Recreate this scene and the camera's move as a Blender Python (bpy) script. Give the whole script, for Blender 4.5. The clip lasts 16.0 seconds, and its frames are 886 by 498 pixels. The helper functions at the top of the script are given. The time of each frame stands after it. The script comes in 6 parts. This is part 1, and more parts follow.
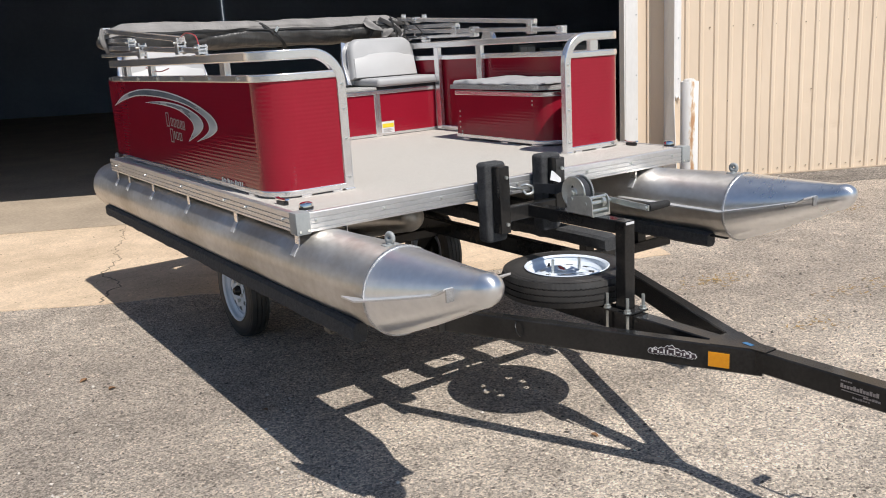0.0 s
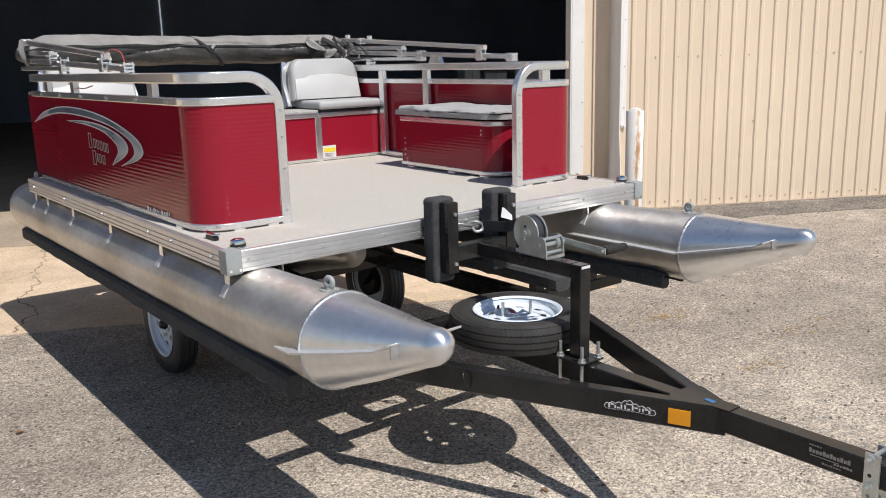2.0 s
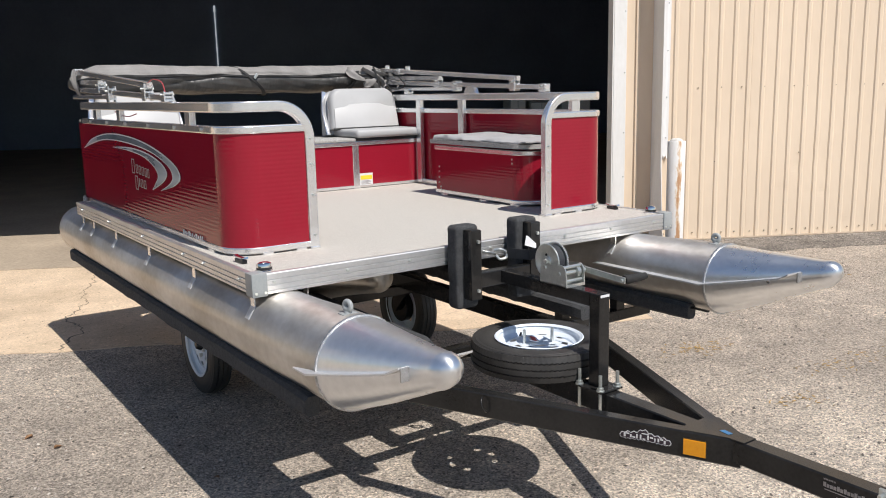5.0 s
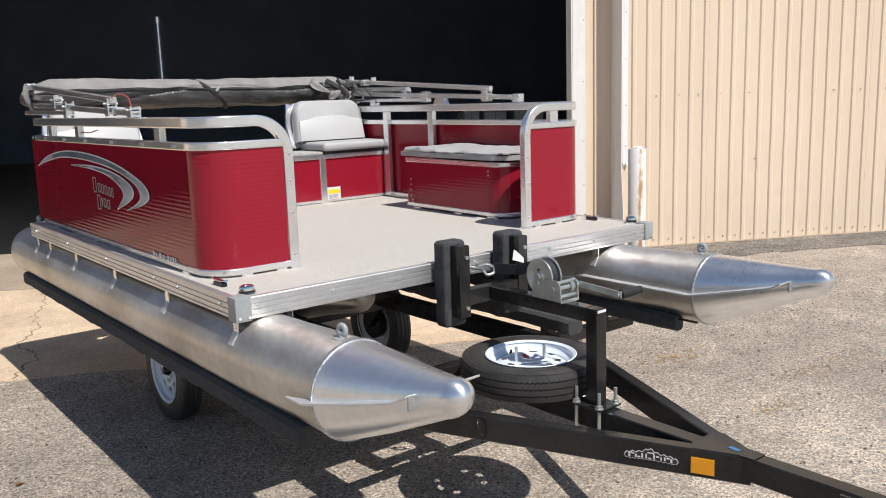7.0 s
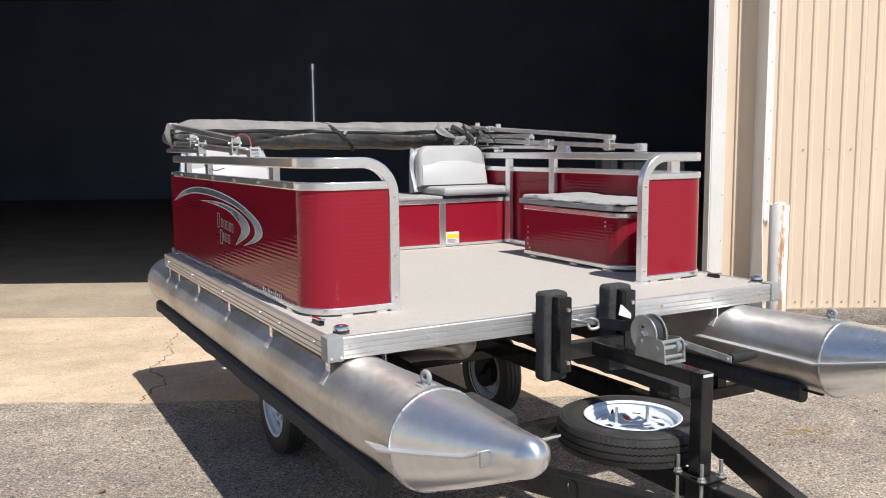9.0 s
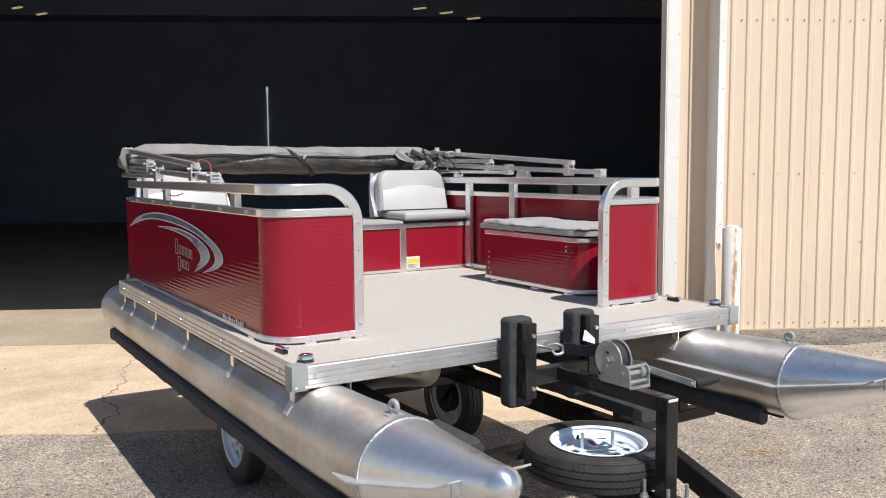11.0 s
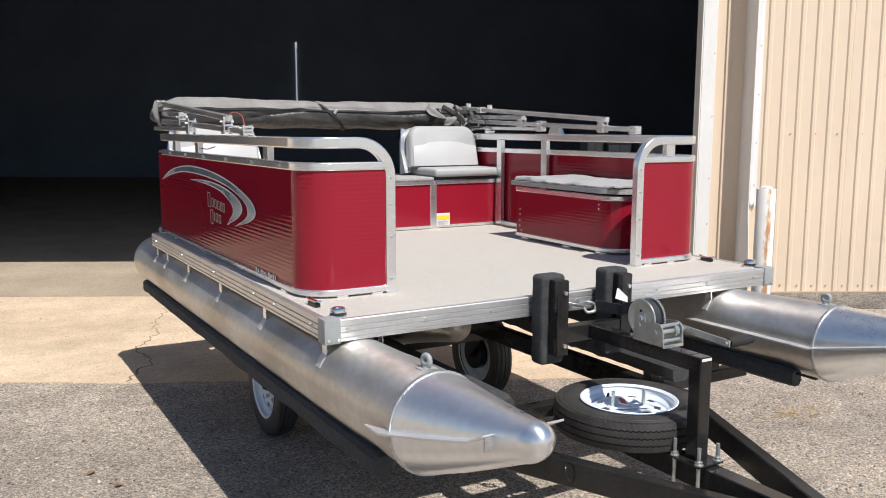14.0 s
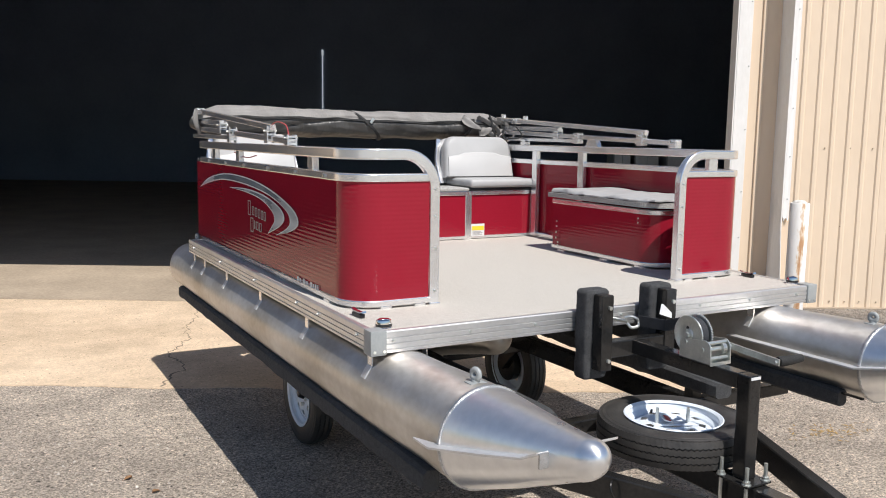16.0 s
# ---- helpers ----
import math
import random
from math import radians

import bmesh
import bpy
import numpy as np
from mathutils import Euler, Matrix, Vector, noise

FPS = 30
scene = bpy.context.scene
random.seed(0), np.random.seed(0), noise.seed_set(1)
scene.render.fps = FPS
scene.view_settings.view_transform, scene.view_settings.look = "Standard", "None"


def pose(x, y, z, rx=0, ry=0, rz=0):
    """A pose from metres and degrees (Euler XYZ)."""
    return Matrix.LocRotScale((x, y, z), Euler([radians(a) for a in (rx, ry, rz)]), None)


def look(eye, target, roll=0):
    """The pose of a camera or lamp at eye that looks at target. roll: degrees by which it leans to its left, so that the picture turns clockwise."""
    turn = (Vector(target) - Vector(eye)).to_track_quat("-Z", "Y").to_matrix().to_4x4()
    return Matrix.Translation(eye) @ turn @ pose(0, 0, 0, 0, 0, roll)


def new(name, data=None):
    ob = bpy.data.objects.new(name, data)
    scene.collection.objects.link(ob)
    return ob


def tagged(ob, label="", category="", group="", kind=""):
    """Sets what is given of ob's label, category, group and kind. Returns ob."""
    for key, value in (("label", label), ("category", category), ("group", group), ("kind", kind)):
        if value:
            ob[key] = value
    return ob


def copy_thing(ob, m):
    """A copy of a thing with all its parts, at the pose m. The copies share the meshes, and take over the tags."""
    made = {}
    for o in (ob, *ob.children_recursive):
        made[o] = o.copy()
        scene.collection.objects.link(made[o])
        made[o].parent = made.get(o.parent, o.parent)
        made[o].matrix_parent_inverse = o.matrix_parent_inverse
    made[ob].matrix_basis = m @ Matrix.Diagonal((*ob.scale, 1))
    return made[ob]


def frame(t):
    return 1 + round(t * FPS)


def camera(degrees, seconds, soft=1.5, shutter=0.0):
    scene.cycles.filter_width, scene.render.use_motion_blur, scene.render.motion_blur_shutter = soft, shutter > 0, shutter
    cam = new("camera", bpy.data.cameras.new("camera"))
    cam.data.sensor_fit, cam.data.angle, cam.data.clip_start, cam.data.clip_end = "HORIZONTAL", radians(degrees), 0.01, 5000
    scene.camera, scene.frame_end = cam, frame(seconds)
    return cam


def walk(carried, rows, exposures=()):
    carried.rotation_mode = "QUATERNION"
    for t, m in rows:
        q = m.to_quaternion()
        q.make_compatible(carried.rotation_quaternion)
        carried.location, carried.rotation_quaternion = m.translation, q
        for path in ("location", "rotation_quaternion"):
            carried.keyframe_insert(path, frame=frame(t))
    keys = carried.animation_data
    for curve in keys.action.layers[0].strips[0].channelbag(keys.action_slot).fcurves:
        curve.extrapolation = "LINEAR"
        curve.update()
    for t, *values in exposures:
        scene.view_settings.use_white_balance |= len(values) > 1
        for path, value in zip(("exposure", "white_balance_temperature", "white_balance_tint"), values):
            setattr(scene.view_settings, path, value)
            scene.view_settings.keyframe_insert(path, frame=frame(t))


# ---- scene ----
cam = camera(55.3, 16.0, soft=1.0)
PATH = [
    (0, (-2.247, -2.317, 1.538), (-1.16, -0.707, 1.065), -3.4),
    (0.5, (-2.128, -2.323, 1.544), (-1.063, -0.712, 1.026), -3.8),
    (1, (-2.106, -2.352, 1.56), (-1.049, -0.733, 1.051), -3.3),
    (1.5, (-2.119, -2.274, 1.548), (-1.031, -0.67, 1.054), -1.9),
    (2, (-2.126, -2.12, 1.573), (-0.918, -0.588, 1.134), -1.5),
    (2.5, (-2.18, -2.01, 1.583), (-0.955, -0.474, 1.205), -2.0),
    (3, (-2.203, -1.992, 1.579), (-1.016, -0.424, 1.217), -2.1),
    (3.5, (-2.158, -2.052, 1.589), (-0.996, -0.463, 1.238), -2.1),
    (4, (-2.094, -2.176, 1.588), (-0.952, -0.57, 1.246), -1.8),
    (4.2, (-2.077, -2.224, 1.585), (-0.944, -0.614, 1.237), -1.8),
    (6.3, (-2.101, -2.158, 1.573), (-0.967, -0.557, 1.186), -0.5),
    (6.5, (-2.115, -2.129, 1.583), (-0.945, -0.552, 1.203), -0.9),
    (7, (-2.13, -2.045, 1.588), (-0.905, -0.504, 1.235), -1.9),
    (7.5, (-2.175, -2.034, 1.591), (-0.988, -0.458, 1.264), -2.5),
    (8, (-2.168, -2.058, 1.594), (-1.074, -0.412, 1.285), -2.1),
    (8.5, (-2.023, -2.074, 1.586), (-1.034, -0.358, 1.306), -1.4),
    (9, (-1.978, -2.069, 1.578), (-1.014, -0.333, 1.341), -0.5),
    (9.5, (-2.01, -2.06, 1.583), (-1.001, -0.345, 1.381), -0.2),
    (9.7, (-2.01, -2.056, 1.593), (-0.973, -0.356, 1.404), -0.7),
    (11.8, (-1.999, -2.014, 1.59), (-0.938, -0.329, 1.401), -0.4),
    (12, (-2.014, -2.006, 1.589), (-0.96, -0.317, 1.395), -0.3),
    (12.5, (-2.029, -2.032, 1.596), (-1.032, -0.309, 1.395), -0.6),
    (13, (-2.025, -2.032, 1.587), (-1.076, -0.286, 1.362), -0.8),
    (13.5, (-2.04, -2.04, 1.587), (-1.094, -0.298, 1.327), -0.2),
    (14, (-2.014, -2.018, 1.579), (-1.015, -0.309, 1.297), 0.1),
    (14.5, (-2.012, -2.017, 1.588), (-0.976, -0.331, 1.299), 0.4),
    (15, (-2.032, -2.02, 1.597), (-1.015, -0.319, 1.327), 0.7),
    (15.5, (-2.057, -2.0, 1.598), (-1.074, -0.277, 1.344), 1.0),
    (16, (-2.088, -1.971, 1.594), (-1.129, -0.236, 1.33), 0.8),
]
walk(cam, [(t, look(eye, target, roll)) for t, eye, target, roll in PATH], [(0, 0.0), (1, -0.02), (2, -0.05), (2.5, -0.04), (3, 0.0), (4, 0.05), (6.5, 0.04), (8, 0.08), (9, 0.11), (16, 0.10)])

# ---- world, sun, exposure ----
SUN_ELEV, SUN_AZ = 57.0, 4.2          # the sun stands over -y, nearly along the boat's axis
world = bpy.data.worlds.new("sky")
scene.world = world
world.use_nodes = True
wn = world.node_tree
wn.nodes.clear()
sky = wn.nodes.new("ShaderNodeTexSky")
sky.sky_type = "NISHITA"
sky.sun_disc = False
sky.sun_elevation = radians(SUN_ELEV)
sky.sun_rotation = radians(180 - SUN_AZ)
sky.air_density, sky.dust_density, sky.ozone_density = 1.0, 0.4, 3.0
wbg = wn.nodes.new("ShaderNodeBackground")
wbg.inputs["Strength"].default_value = 0.088
wout = wn.nodes.new("ShaderNodeOutputWorld")
wn.links.new(sky.outputs[0], wbg.inputs[0])
wn.links.new(wbg.outputs[0], wout.inputs[0])

sun_data = bpy.data.lights.new("sun", "SUN")
sun_data.energy, sun_data.angle, sun_data.color = 5.0, radians(0.55), (1.0, 0.955, 0.905)
sun = new("sun", sun_data)
el, az = radians(SUN_ELEV), radians(SUN_AZ)
to_sun = Vector((math.sin(az) * math.cos(el), -math.cos(az) * math.cos(el), math.sin(el)))
sun.matrix_world = look(to_sun * 40, (0, 0, 0))

# ---- materials ----


def nodes_of(m):
    m.use_nodes = True
    t = m.node_tree
    return t, t.nodes, t.links, t.nodes["Principled BSDF"]


def surface(name, a, b, rough=0.5, metal=0.0, scale=8.0, fine=120.0, bump=0.1, bump_scale=None, stretch=(1, 1, 1),
            rough_var=0.1, coat=0.0, detail_amount=0.35, vary=0.0, relief=0.004):
    """Two colours mixed by noise at a coarse and a fine size, with fine relief and uneven gloss."""
    m = bpy.data.materials.new(name)
    t, n, l, p = nodes_of(m)
    geo = n.new("ShaderNodeNewGeometry")
    mp = n.new("ShaderNodeMapping")
    mp.inputs["Scale"].default_value = stretch
    l.new(geo.outputs["Position"], mp.inputs["Vector"])
    big = n.new("ShaderNodeTexNoise")
    big.inputs["Scale"].default_value, big.inputs["Detail"].default_value = scale, 5
    small = n.new("ShaderNodeTexNoise")
    small.inputs["Scale"].default_value, small.inputs["Detail"].default_value = fine, 3
    for k in (big, small):
        l.new(mp.outputs[0], k.inputs["Vector"])
    mixf = n.new("ShaderNodeMix")
    mixf.inputs[0].default_value = detail_amount
    l.new(big.outputs["Fac"], mixf.inputs[2])
    l.new(small.outputs["Fac"], mixf.inputs[3])
    ramp = n.new("ShaderNodeValToRGB")
    ramp.color_ramp.elements[0].position, ramp.color_ramp.elements[1].position = 0.34, 0.66
    ramp.color_ramp.elements[0].color, ramp.color_ramp.elements[1].color = (*a, 1), (*b, 1)
    l.new(mixf.outputs[0], ramp.inputs[0])
    col = ramp.outputs[0]
    if vary:
        info = n.new("ShaderNodeObjectInfo")
        hsv = n.new("ShaderNodeHueSaturation")
        mr = n.new("ShaderNodeMapRange")
        mr.inputs[3].default_value, mr.inputs[4].default_value = 1 - vary, 1 + vary
        l.new(info.outputs["Random"], mr.inputs[0])
        l.new(mr.outputs[0], hsv.inputs["Value"])
        l.new(col, hsv.inputs["Color"])
        col = hsv.outputs[0]
    l.new(col, p.inputs["Base Color"])
    rr = n.new("ShaderNodeMapRange")
    rr.inputs[3].default_value, rr.inputs[4].default_value = max(0.02, rough - rough_var), min(1, rough + rough_var)
    l.new(mixf.outputs[0], rr.inputs[0])
    l.new(rr.outputs[0], p.inputs["Roughness"])
    p.inputs["Metallic"].default_value = metal
    if coat:
        p.inputs["Coat Weight"].default_value, p.inputs["Coat Roughness"].default_value = coat, 0.06
    if bump:
        bs = n.new("ShaderNodeTexNoise")
        bs.inputs["Scale"].default_value, bs.inputs["Detail"].default_value = bump_scale or fine, 4
        l.new(mp.outputs[0], bs.inputs["Vector"])
        bn = n.new("ShaderNodeBump")
        bn.inputs["Strength"].default_value, bn.inputs["Distance"].default_value = bump, relief
        l.new(bs.outputs["Fac"], bn.inputs["Height"])
        l.new(bn.outputs[0], p.inputs["Normal"])
    return m


def chips(name, colours, scale, rough, bump, patch, patch_amount, distance=0.004, pits=0.3):
    """Stones set close together, each with its own shade, under broad stains."""
    m = bpy.data.materials.new(name)
    t, n, l, p = nodes_of(m)
    geo = n.new("ShaderNodeNewGeometry")
    vor = n.new("ShaderNodeTexVoronoi")
    vor.inputs["Scale"].default_value = scale
    vor.inputs["Randomness"].default_value = 1.0
    l.new(geo.outputs["Position"], vor.inputs["Vector"])
    sep = n.new("ShaderNodeSeparateColor")
    l.new(vor.outputs["Color"], sep.inputs[0])
    ramp = n.new("ShaderNodeValToRGB")
    r = ramp.color_ramp
    while len(r.elements) < len(colours):
        r.elements.new(0.5)
    for e, (pos, c) in zip(r.elements, colours):
        e.position, e.color = pos, (*c, 1)
    l.new(sep.outputs[0], ramp.inputs[0])
    stain = n.new("ShaderNodeTexNoise")
    stain.inputs["Scale"].default_value, stain.inputs["Detail"].default_value, stain.inputs["Roughness"].default_value = 0.9, 6, 0.62
    l.new(geo.outputs["Position"], stain.inputs["Vector"])
    mid = n.new("ShaderNodeTexNoise")
    mid.inputs["Scale"].default_value, mid.inputs["Detail"].default_value = 14, 4
    l.new(geo.outputs["Position"], mid.inputs["Vector"])
    add = n.new("ShaderNodeMix")
    add.inputs[0].default_value = 0.4
    l.new(stain.outputs["Fac"], add.inputs[2])
    l.new(mid.outputs["Fac"], add.inputs[3])
    sr = n.new("ShaderNodeMapRange")
    sr.inputs[1].default_value, sr.inputs[2].default_value = 0.35, 0.65
    sr.inputs[3].default_value, sr.inputs[4].default_value = 0.0, patch_amount
    l.new(add.outputs[0], sr.inputs[0])
    mix = n.new("ShaderNodeMix")
    mix.data_type = "RGBA"
    mix.inputs[7].default_value = (*patch, 1)
    l.new(sr.outputs[0], mix.inputs[0])
    l.new(ramp.outputs[0], mix.inputs[6])
    pit = n.new("ShaderNodeTexNoise")
    pit.inputs["Scale"].default_value, pit.inputs["Detail"].default_value, pit.inputs["Roughness"].default_value = scale * 0.45, 6, 0.75
    l.new(geo.outputs["Position"], pit.inputs["Vector"])
    pr = n.new("ShaderNodeMapRange")
    pr.inputs[1].default_value, pr.inputs[2].default_value = 0.36, 0.60
    pr.inputs[3].default_value, pr.inputs[4].default_value = 1 - pits, 1 + 0.25 * pits
    l.new(pit.outputs["Fac"], pr.inputs[0])
    mul = n.new("ShaderNodeVectorMath")
    mul.operation = "SCALE"
    l.new(mix.outputs[2], mul.inputs[0])
    amount = pr.outputs[0]
    l.new(amount, mul.inputs["Scale"])
    l.new(mul.outputs[0], p.inputs["Base Color"])
    p.inputs["Roughness"].default_value = rough
    p.inputs["Specular IOR Level"].default_value = 0.3
    inv = n.new("ShaderNodeMath")
    inv.operation = "MULTIPLY"
    inv.inputs[1].default_value = -1.0
    l.new(vor.outputs["Distance"], inv.inputs[0])
    bn = n.new("ShaderNodeBump")
    bn.inputs["Strength"].default_value, bn.inputs["Distance"].default_value = bump, distance
    l.new(inv.outputs[0], bn.inputs["Height"])
    l.new(bn.outputs[0], p.inputs["Normal"])
    return m


def yard(name, dull, dusty, chip_size, chip_low, chip_high, grain, bits, relief, fade=0.0):
    """Worn paving: dusty patches, close chips, dark bits, pale bits."""
    m = bpy.data.materials.new(name)
    t, n, l, p = nodes_of(m)
    geo = n.new("ShaderNodeNewGeometry")

    def noise_of(scale, detail, rough, lo, hi, a, b):
        k = n.new("ShaderNodeTexNoise")
        k.inputs["Scale"].default_value, k.inputs["Detail"].default_value, k.inputs["Roughness"].default_value = scale, detail, rough
        l.new(geo.outputs["Position"], k.inputs["Vector"])
        r = n.new("ShaderNodeMapRange")
        for i, v in enumerate((lo, hi, a, b)):
            r.inputs[i + 1].default_value = v
        l.new(k.outputs["Fac"], r.inputs[0])
        return r.outputs[0]

    def cells(scale, near, far, share, low):
        """Bits strewn about: only a share of the cells holds one."""
        k = n.new("ShaderNodeTexVoronoi")
        k.inputs["Scale"].default_value = scale
        l.new(geo.outputs["Position"], k.inputs["Vector"])
        s = n.new("ShaderNodeSeparateColor")
        l.new(k.outputs["Color"], s.inputs[0])
        r = n.new("ShaderNodeMapRange")
        r.inputs[1].default_value, r.inputs[2].default_value = near, far
        r.inputs[3].default_value, r.inputs[4].default_value = low, 1.0
        l.new(k.outputs["Distance"], r.inputs[0])
        c = n.new("ShaderNodeMath")
        c.operation = "LESS_THAN"
        c.inputs[1].default_value = share
        l.new(s.outputs[1], c.inputs[0])
        mx = n.new("ShaderNodeMix")
        mx.inputs[2].default_value = 1.0
        l.new(c.outputs[0], mx.inputs[0])
        l.new(r.outputs[0], mx.inputs[3])
        return mx.outputs[0]

    dust = noise_of(0.9, 8, 0.68, 0.38, 0.62, 0.0, 1.0)
    mix = n.new("ShaderNodeMix")
    mix.data_type = "RGBA"
    mix.inputs[6].default_value = (*dull, 1)
    mix.inputs[7].default_value = (*dusty, 1)
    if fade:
        # palest round a point by the tongue, duller with distance from it
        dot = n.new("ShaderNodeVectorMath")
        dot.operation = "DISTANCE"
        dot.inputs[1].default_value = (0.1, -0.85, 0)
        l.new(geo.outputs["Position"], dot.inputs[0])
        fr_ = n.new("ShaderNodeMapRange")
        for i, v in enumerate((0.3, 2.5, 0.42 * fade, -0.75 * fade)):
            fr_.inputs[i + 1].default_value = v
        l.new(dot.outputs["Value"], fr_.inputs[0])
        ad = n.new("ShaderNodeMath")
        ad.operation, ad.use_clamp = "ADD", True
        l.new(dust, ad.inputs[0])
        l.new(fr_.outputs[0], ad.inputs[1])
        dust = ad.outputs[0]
    l.new(dust, mix.inputs[0])
    chip = n.new("ShaderNodeTexVoronoi")
    chip.inputs["Scale"].default_value = chip_size
    l.new(geo.outputs["Position"], chip.inputs["Vector"])
    cs = n.new("ShaderNodeSeparateColor")
    l.new(chip.outputs["Color"], cs.inputs[0])
    cr = n.new("ShaderNodeMapRange")
    cr.inputs[3].default_value, cr.inputs[4].default_value = chip_low, chip_high
    l.new(cs.outputs[0], cr.inputs[0])
    amount = cr.outputs[0]
    for f in (cells(48, 0.26, 0.34, 0.12 * bits, 1.32), cells(57, 0.26, 0.36, 0.10 * bits, 0.55), noise_of(4.0, 9, 0.75, 0.34, 0.66, 1 - 0.24 * grain, 1 + 0.20 * grain), noise_of(48, 7, 0.8, 0.38, 0.60, 1 - 0.38 * grain, 1 + 0.20 * grain), cells(34, 0.16, 0.26, 0.10 * bits, 0.30), cells(13, 0.10, 0.16, 0.10 * bits, 0.25), cells(26, 0.16, 0.30, 0.10 * bits, 1.35),
              cells(21, 0.12, 0.20, 0.08 * bits, 1.4), cells(75, 0.20, 0.32, 0.16 * bits, 0.40)):
        mm = n.new("ShaderNodeMath")
        mm.operation = "MULTIPLY"
        l.new(amount, mm.inputs[0])
        l.new(f, mm.inputs[1])
        amount = mm.outputs[0]
    mul = n.new("ShaderNodeVectorMath")
    mul.operation = "SCALE"
    l.new(mix.outputs[2], mul.inputs[0])
    l.new(amount, mul.inputs["Scale"])
    l.new(mul.outputs[0], p.inputs["Base Color"])
    p.inputs["Roughness"].default_value = 0.92
    p.inputs["Specular IOR Level"].default_value = 0.25
    h = n.new("ShaderNodeMath")
    h.operation = "SUBTRACT"
    l.new(noise_of(34, 7, 0.8, 0.3, 0.7, 0.0, 1.6), h.inputs[0])
    l.new(chip.outputs["Distance"], h.inputs[1])
    bn = n.new("ShaderNodeBump")
    bn.inputs["Strength"].default_value, bn.inputs["Distance"].default_value = 0.9, relief
    l.new(h.outputs[0], bn.inputs["Height"])
    l.new(bn.outputs[0], p.inputs["Normal"])
    return m


def brushed(m, amount, turn):
    """Grain round the tube's axis, which draws highlights out lengthwise."""
    t, n, l, p = nodes_of(m)
    tg = n.new("ShaderNodeTangent")
    tg.direction_type, tg.axis = "RADIAL", "Y"
    l.new(tg.outputs[0], p.inputs["Tangent"])
    p.inputs["Anisotropic"].default_value, p.inputs["Anisotropic Rotation"].default_value = amount, turn
    return m


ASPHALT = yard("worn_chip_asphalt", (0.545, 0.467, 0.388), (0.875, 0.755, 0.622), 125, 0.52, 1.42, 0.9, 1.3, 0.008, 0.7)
CONCRETE = yard("apron_concrete", (0.585, 0.45, 0.315), (0.78, 0.61, 0.44), 140, 0.92, 1.07, 0.38, 0.35, 0.003)
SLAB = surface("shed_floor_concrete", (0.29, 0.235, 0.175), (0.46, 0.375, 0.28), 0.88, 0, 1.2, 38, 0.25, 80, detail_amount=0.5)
CRACK = surface("crack_dirt", (0.17, 0.138, 0.105), (0.30, 0.245, 0.18), 0.95, 0, 20, 150)
TAN = surface("tan_painted_steel", (0.735, 0.595, 0.445), (0.79, 0.65, 0.495), 0.45, 0, 1.4, 22, 0.03, stretch=(1, 1, 0.25), detail_amount=0.3, vary=0.02)
WHITE_TRIM = surface("white_trim_paint", (0.76, 0.75, 0.72), (0.86, 0.855, 0.84), 0.5, 0, 3, 40, 0.05, stretch=(1, 1, 0.3))
SHED_DARK = surface("dim_shed_lining", (0.225, 0.29, 0.40), (0.29, 0.36, 0.48), 0.85, 0, 0.8, 12, 0.05)
RED = surface("red_enamel", (0.268, 0.0112, 0.025), (0.292, 0.0128, 0.029), 0.07, 0, 3, 60, 0.004, rough_var=0.02)
RED.node_tree.nodes["Principled BSDF"].inputs["Specular IOR Level"].default_value = 0.29
ALU = surface("satin_aluminium", (0.78, 0.78, 0.785), (0.87, 0.87, 0.875), 0.25, 0.86, 9, 90, 0.0, rough_var=0.06)
ALU_BRIGHT = surface("extruded_aluminium", (0.78, 0.785, 0.795), (0.87, 0.875, 0.885), 0.25, 0.86, 7, 60, 0.0, rough_var=0.05)
ALU_EDGE = surface("ribbed_edge_aluminium", (0.64, 0.64, 0.64), (0.75, 0.75, 0.75), 0.42, 0.85, 7, 60, 0.0, rough_var=0.05)
ALU_STRAKE = surface("raw_strake_aluminium", (0.66, 0.66, 0.66), (0.80, 0.80, 0.80), 0.45, 0.65, 12, 90, 0.05, rough_var=0.08)
ALU_MILL = brushed(surface("mill_finish_aluminium", (0.47, 0.435, 0.385), (0.74, 0.715, 0.68), 0.42, 0.86, 3.4, 34, 0.0, stretch=(1.2, 0.8, 1.2), rough_var=0.13, detail_amount=0.25), 0.8, 0.25)
ALU_CONE = brushed(surface("spun_aluminium_cone", (0.77, 0.785, 0.80), (0.90, 0.912, 0.925), 0.29, 0.93, 5, 40, 0.012, rough_var=0.07), 0.6, 0.25)
WELD = surface("weld_bead", (0.42, 0.42, 0.42), (0.66, 0.66, 0.66), 0.45, 0.9, 60, 300, 0.5, 260)
ZINC = surface("zinc_plated_steel", (0.55, 0.575, 0.55), (0.73, 0.745, 0.71), 0.34, 0.82, 25, 140, 0.05)
CHROME = surface("chrome", (0.80, 0.78, 0.78), (0.88, 0.86, 0.86), 0.08, 1.0, 20, 100, 0.0, rough_var=0.03)
BLACK_STEEL = surface("black_gloss_steel", (0.011, 0.011, 0.011), (0.028, 0.027, 0.026), 0.15, 0, 6, 90, 0.02, rough_var=0.07)
BLACK_STEEL.node_tree.nodes["Principled BSDF"].inputs["Specular IOR Level"].default_value = 0.36
CARPET_BLACK = surface("charcoal_bunk_carpet", (0.026, 0.0275, 0.030), (0.085, 0.087, 0.090), 0.95, 0, 60, 300, 1.0, 260, detail_amount=0.6, relief=0.006)
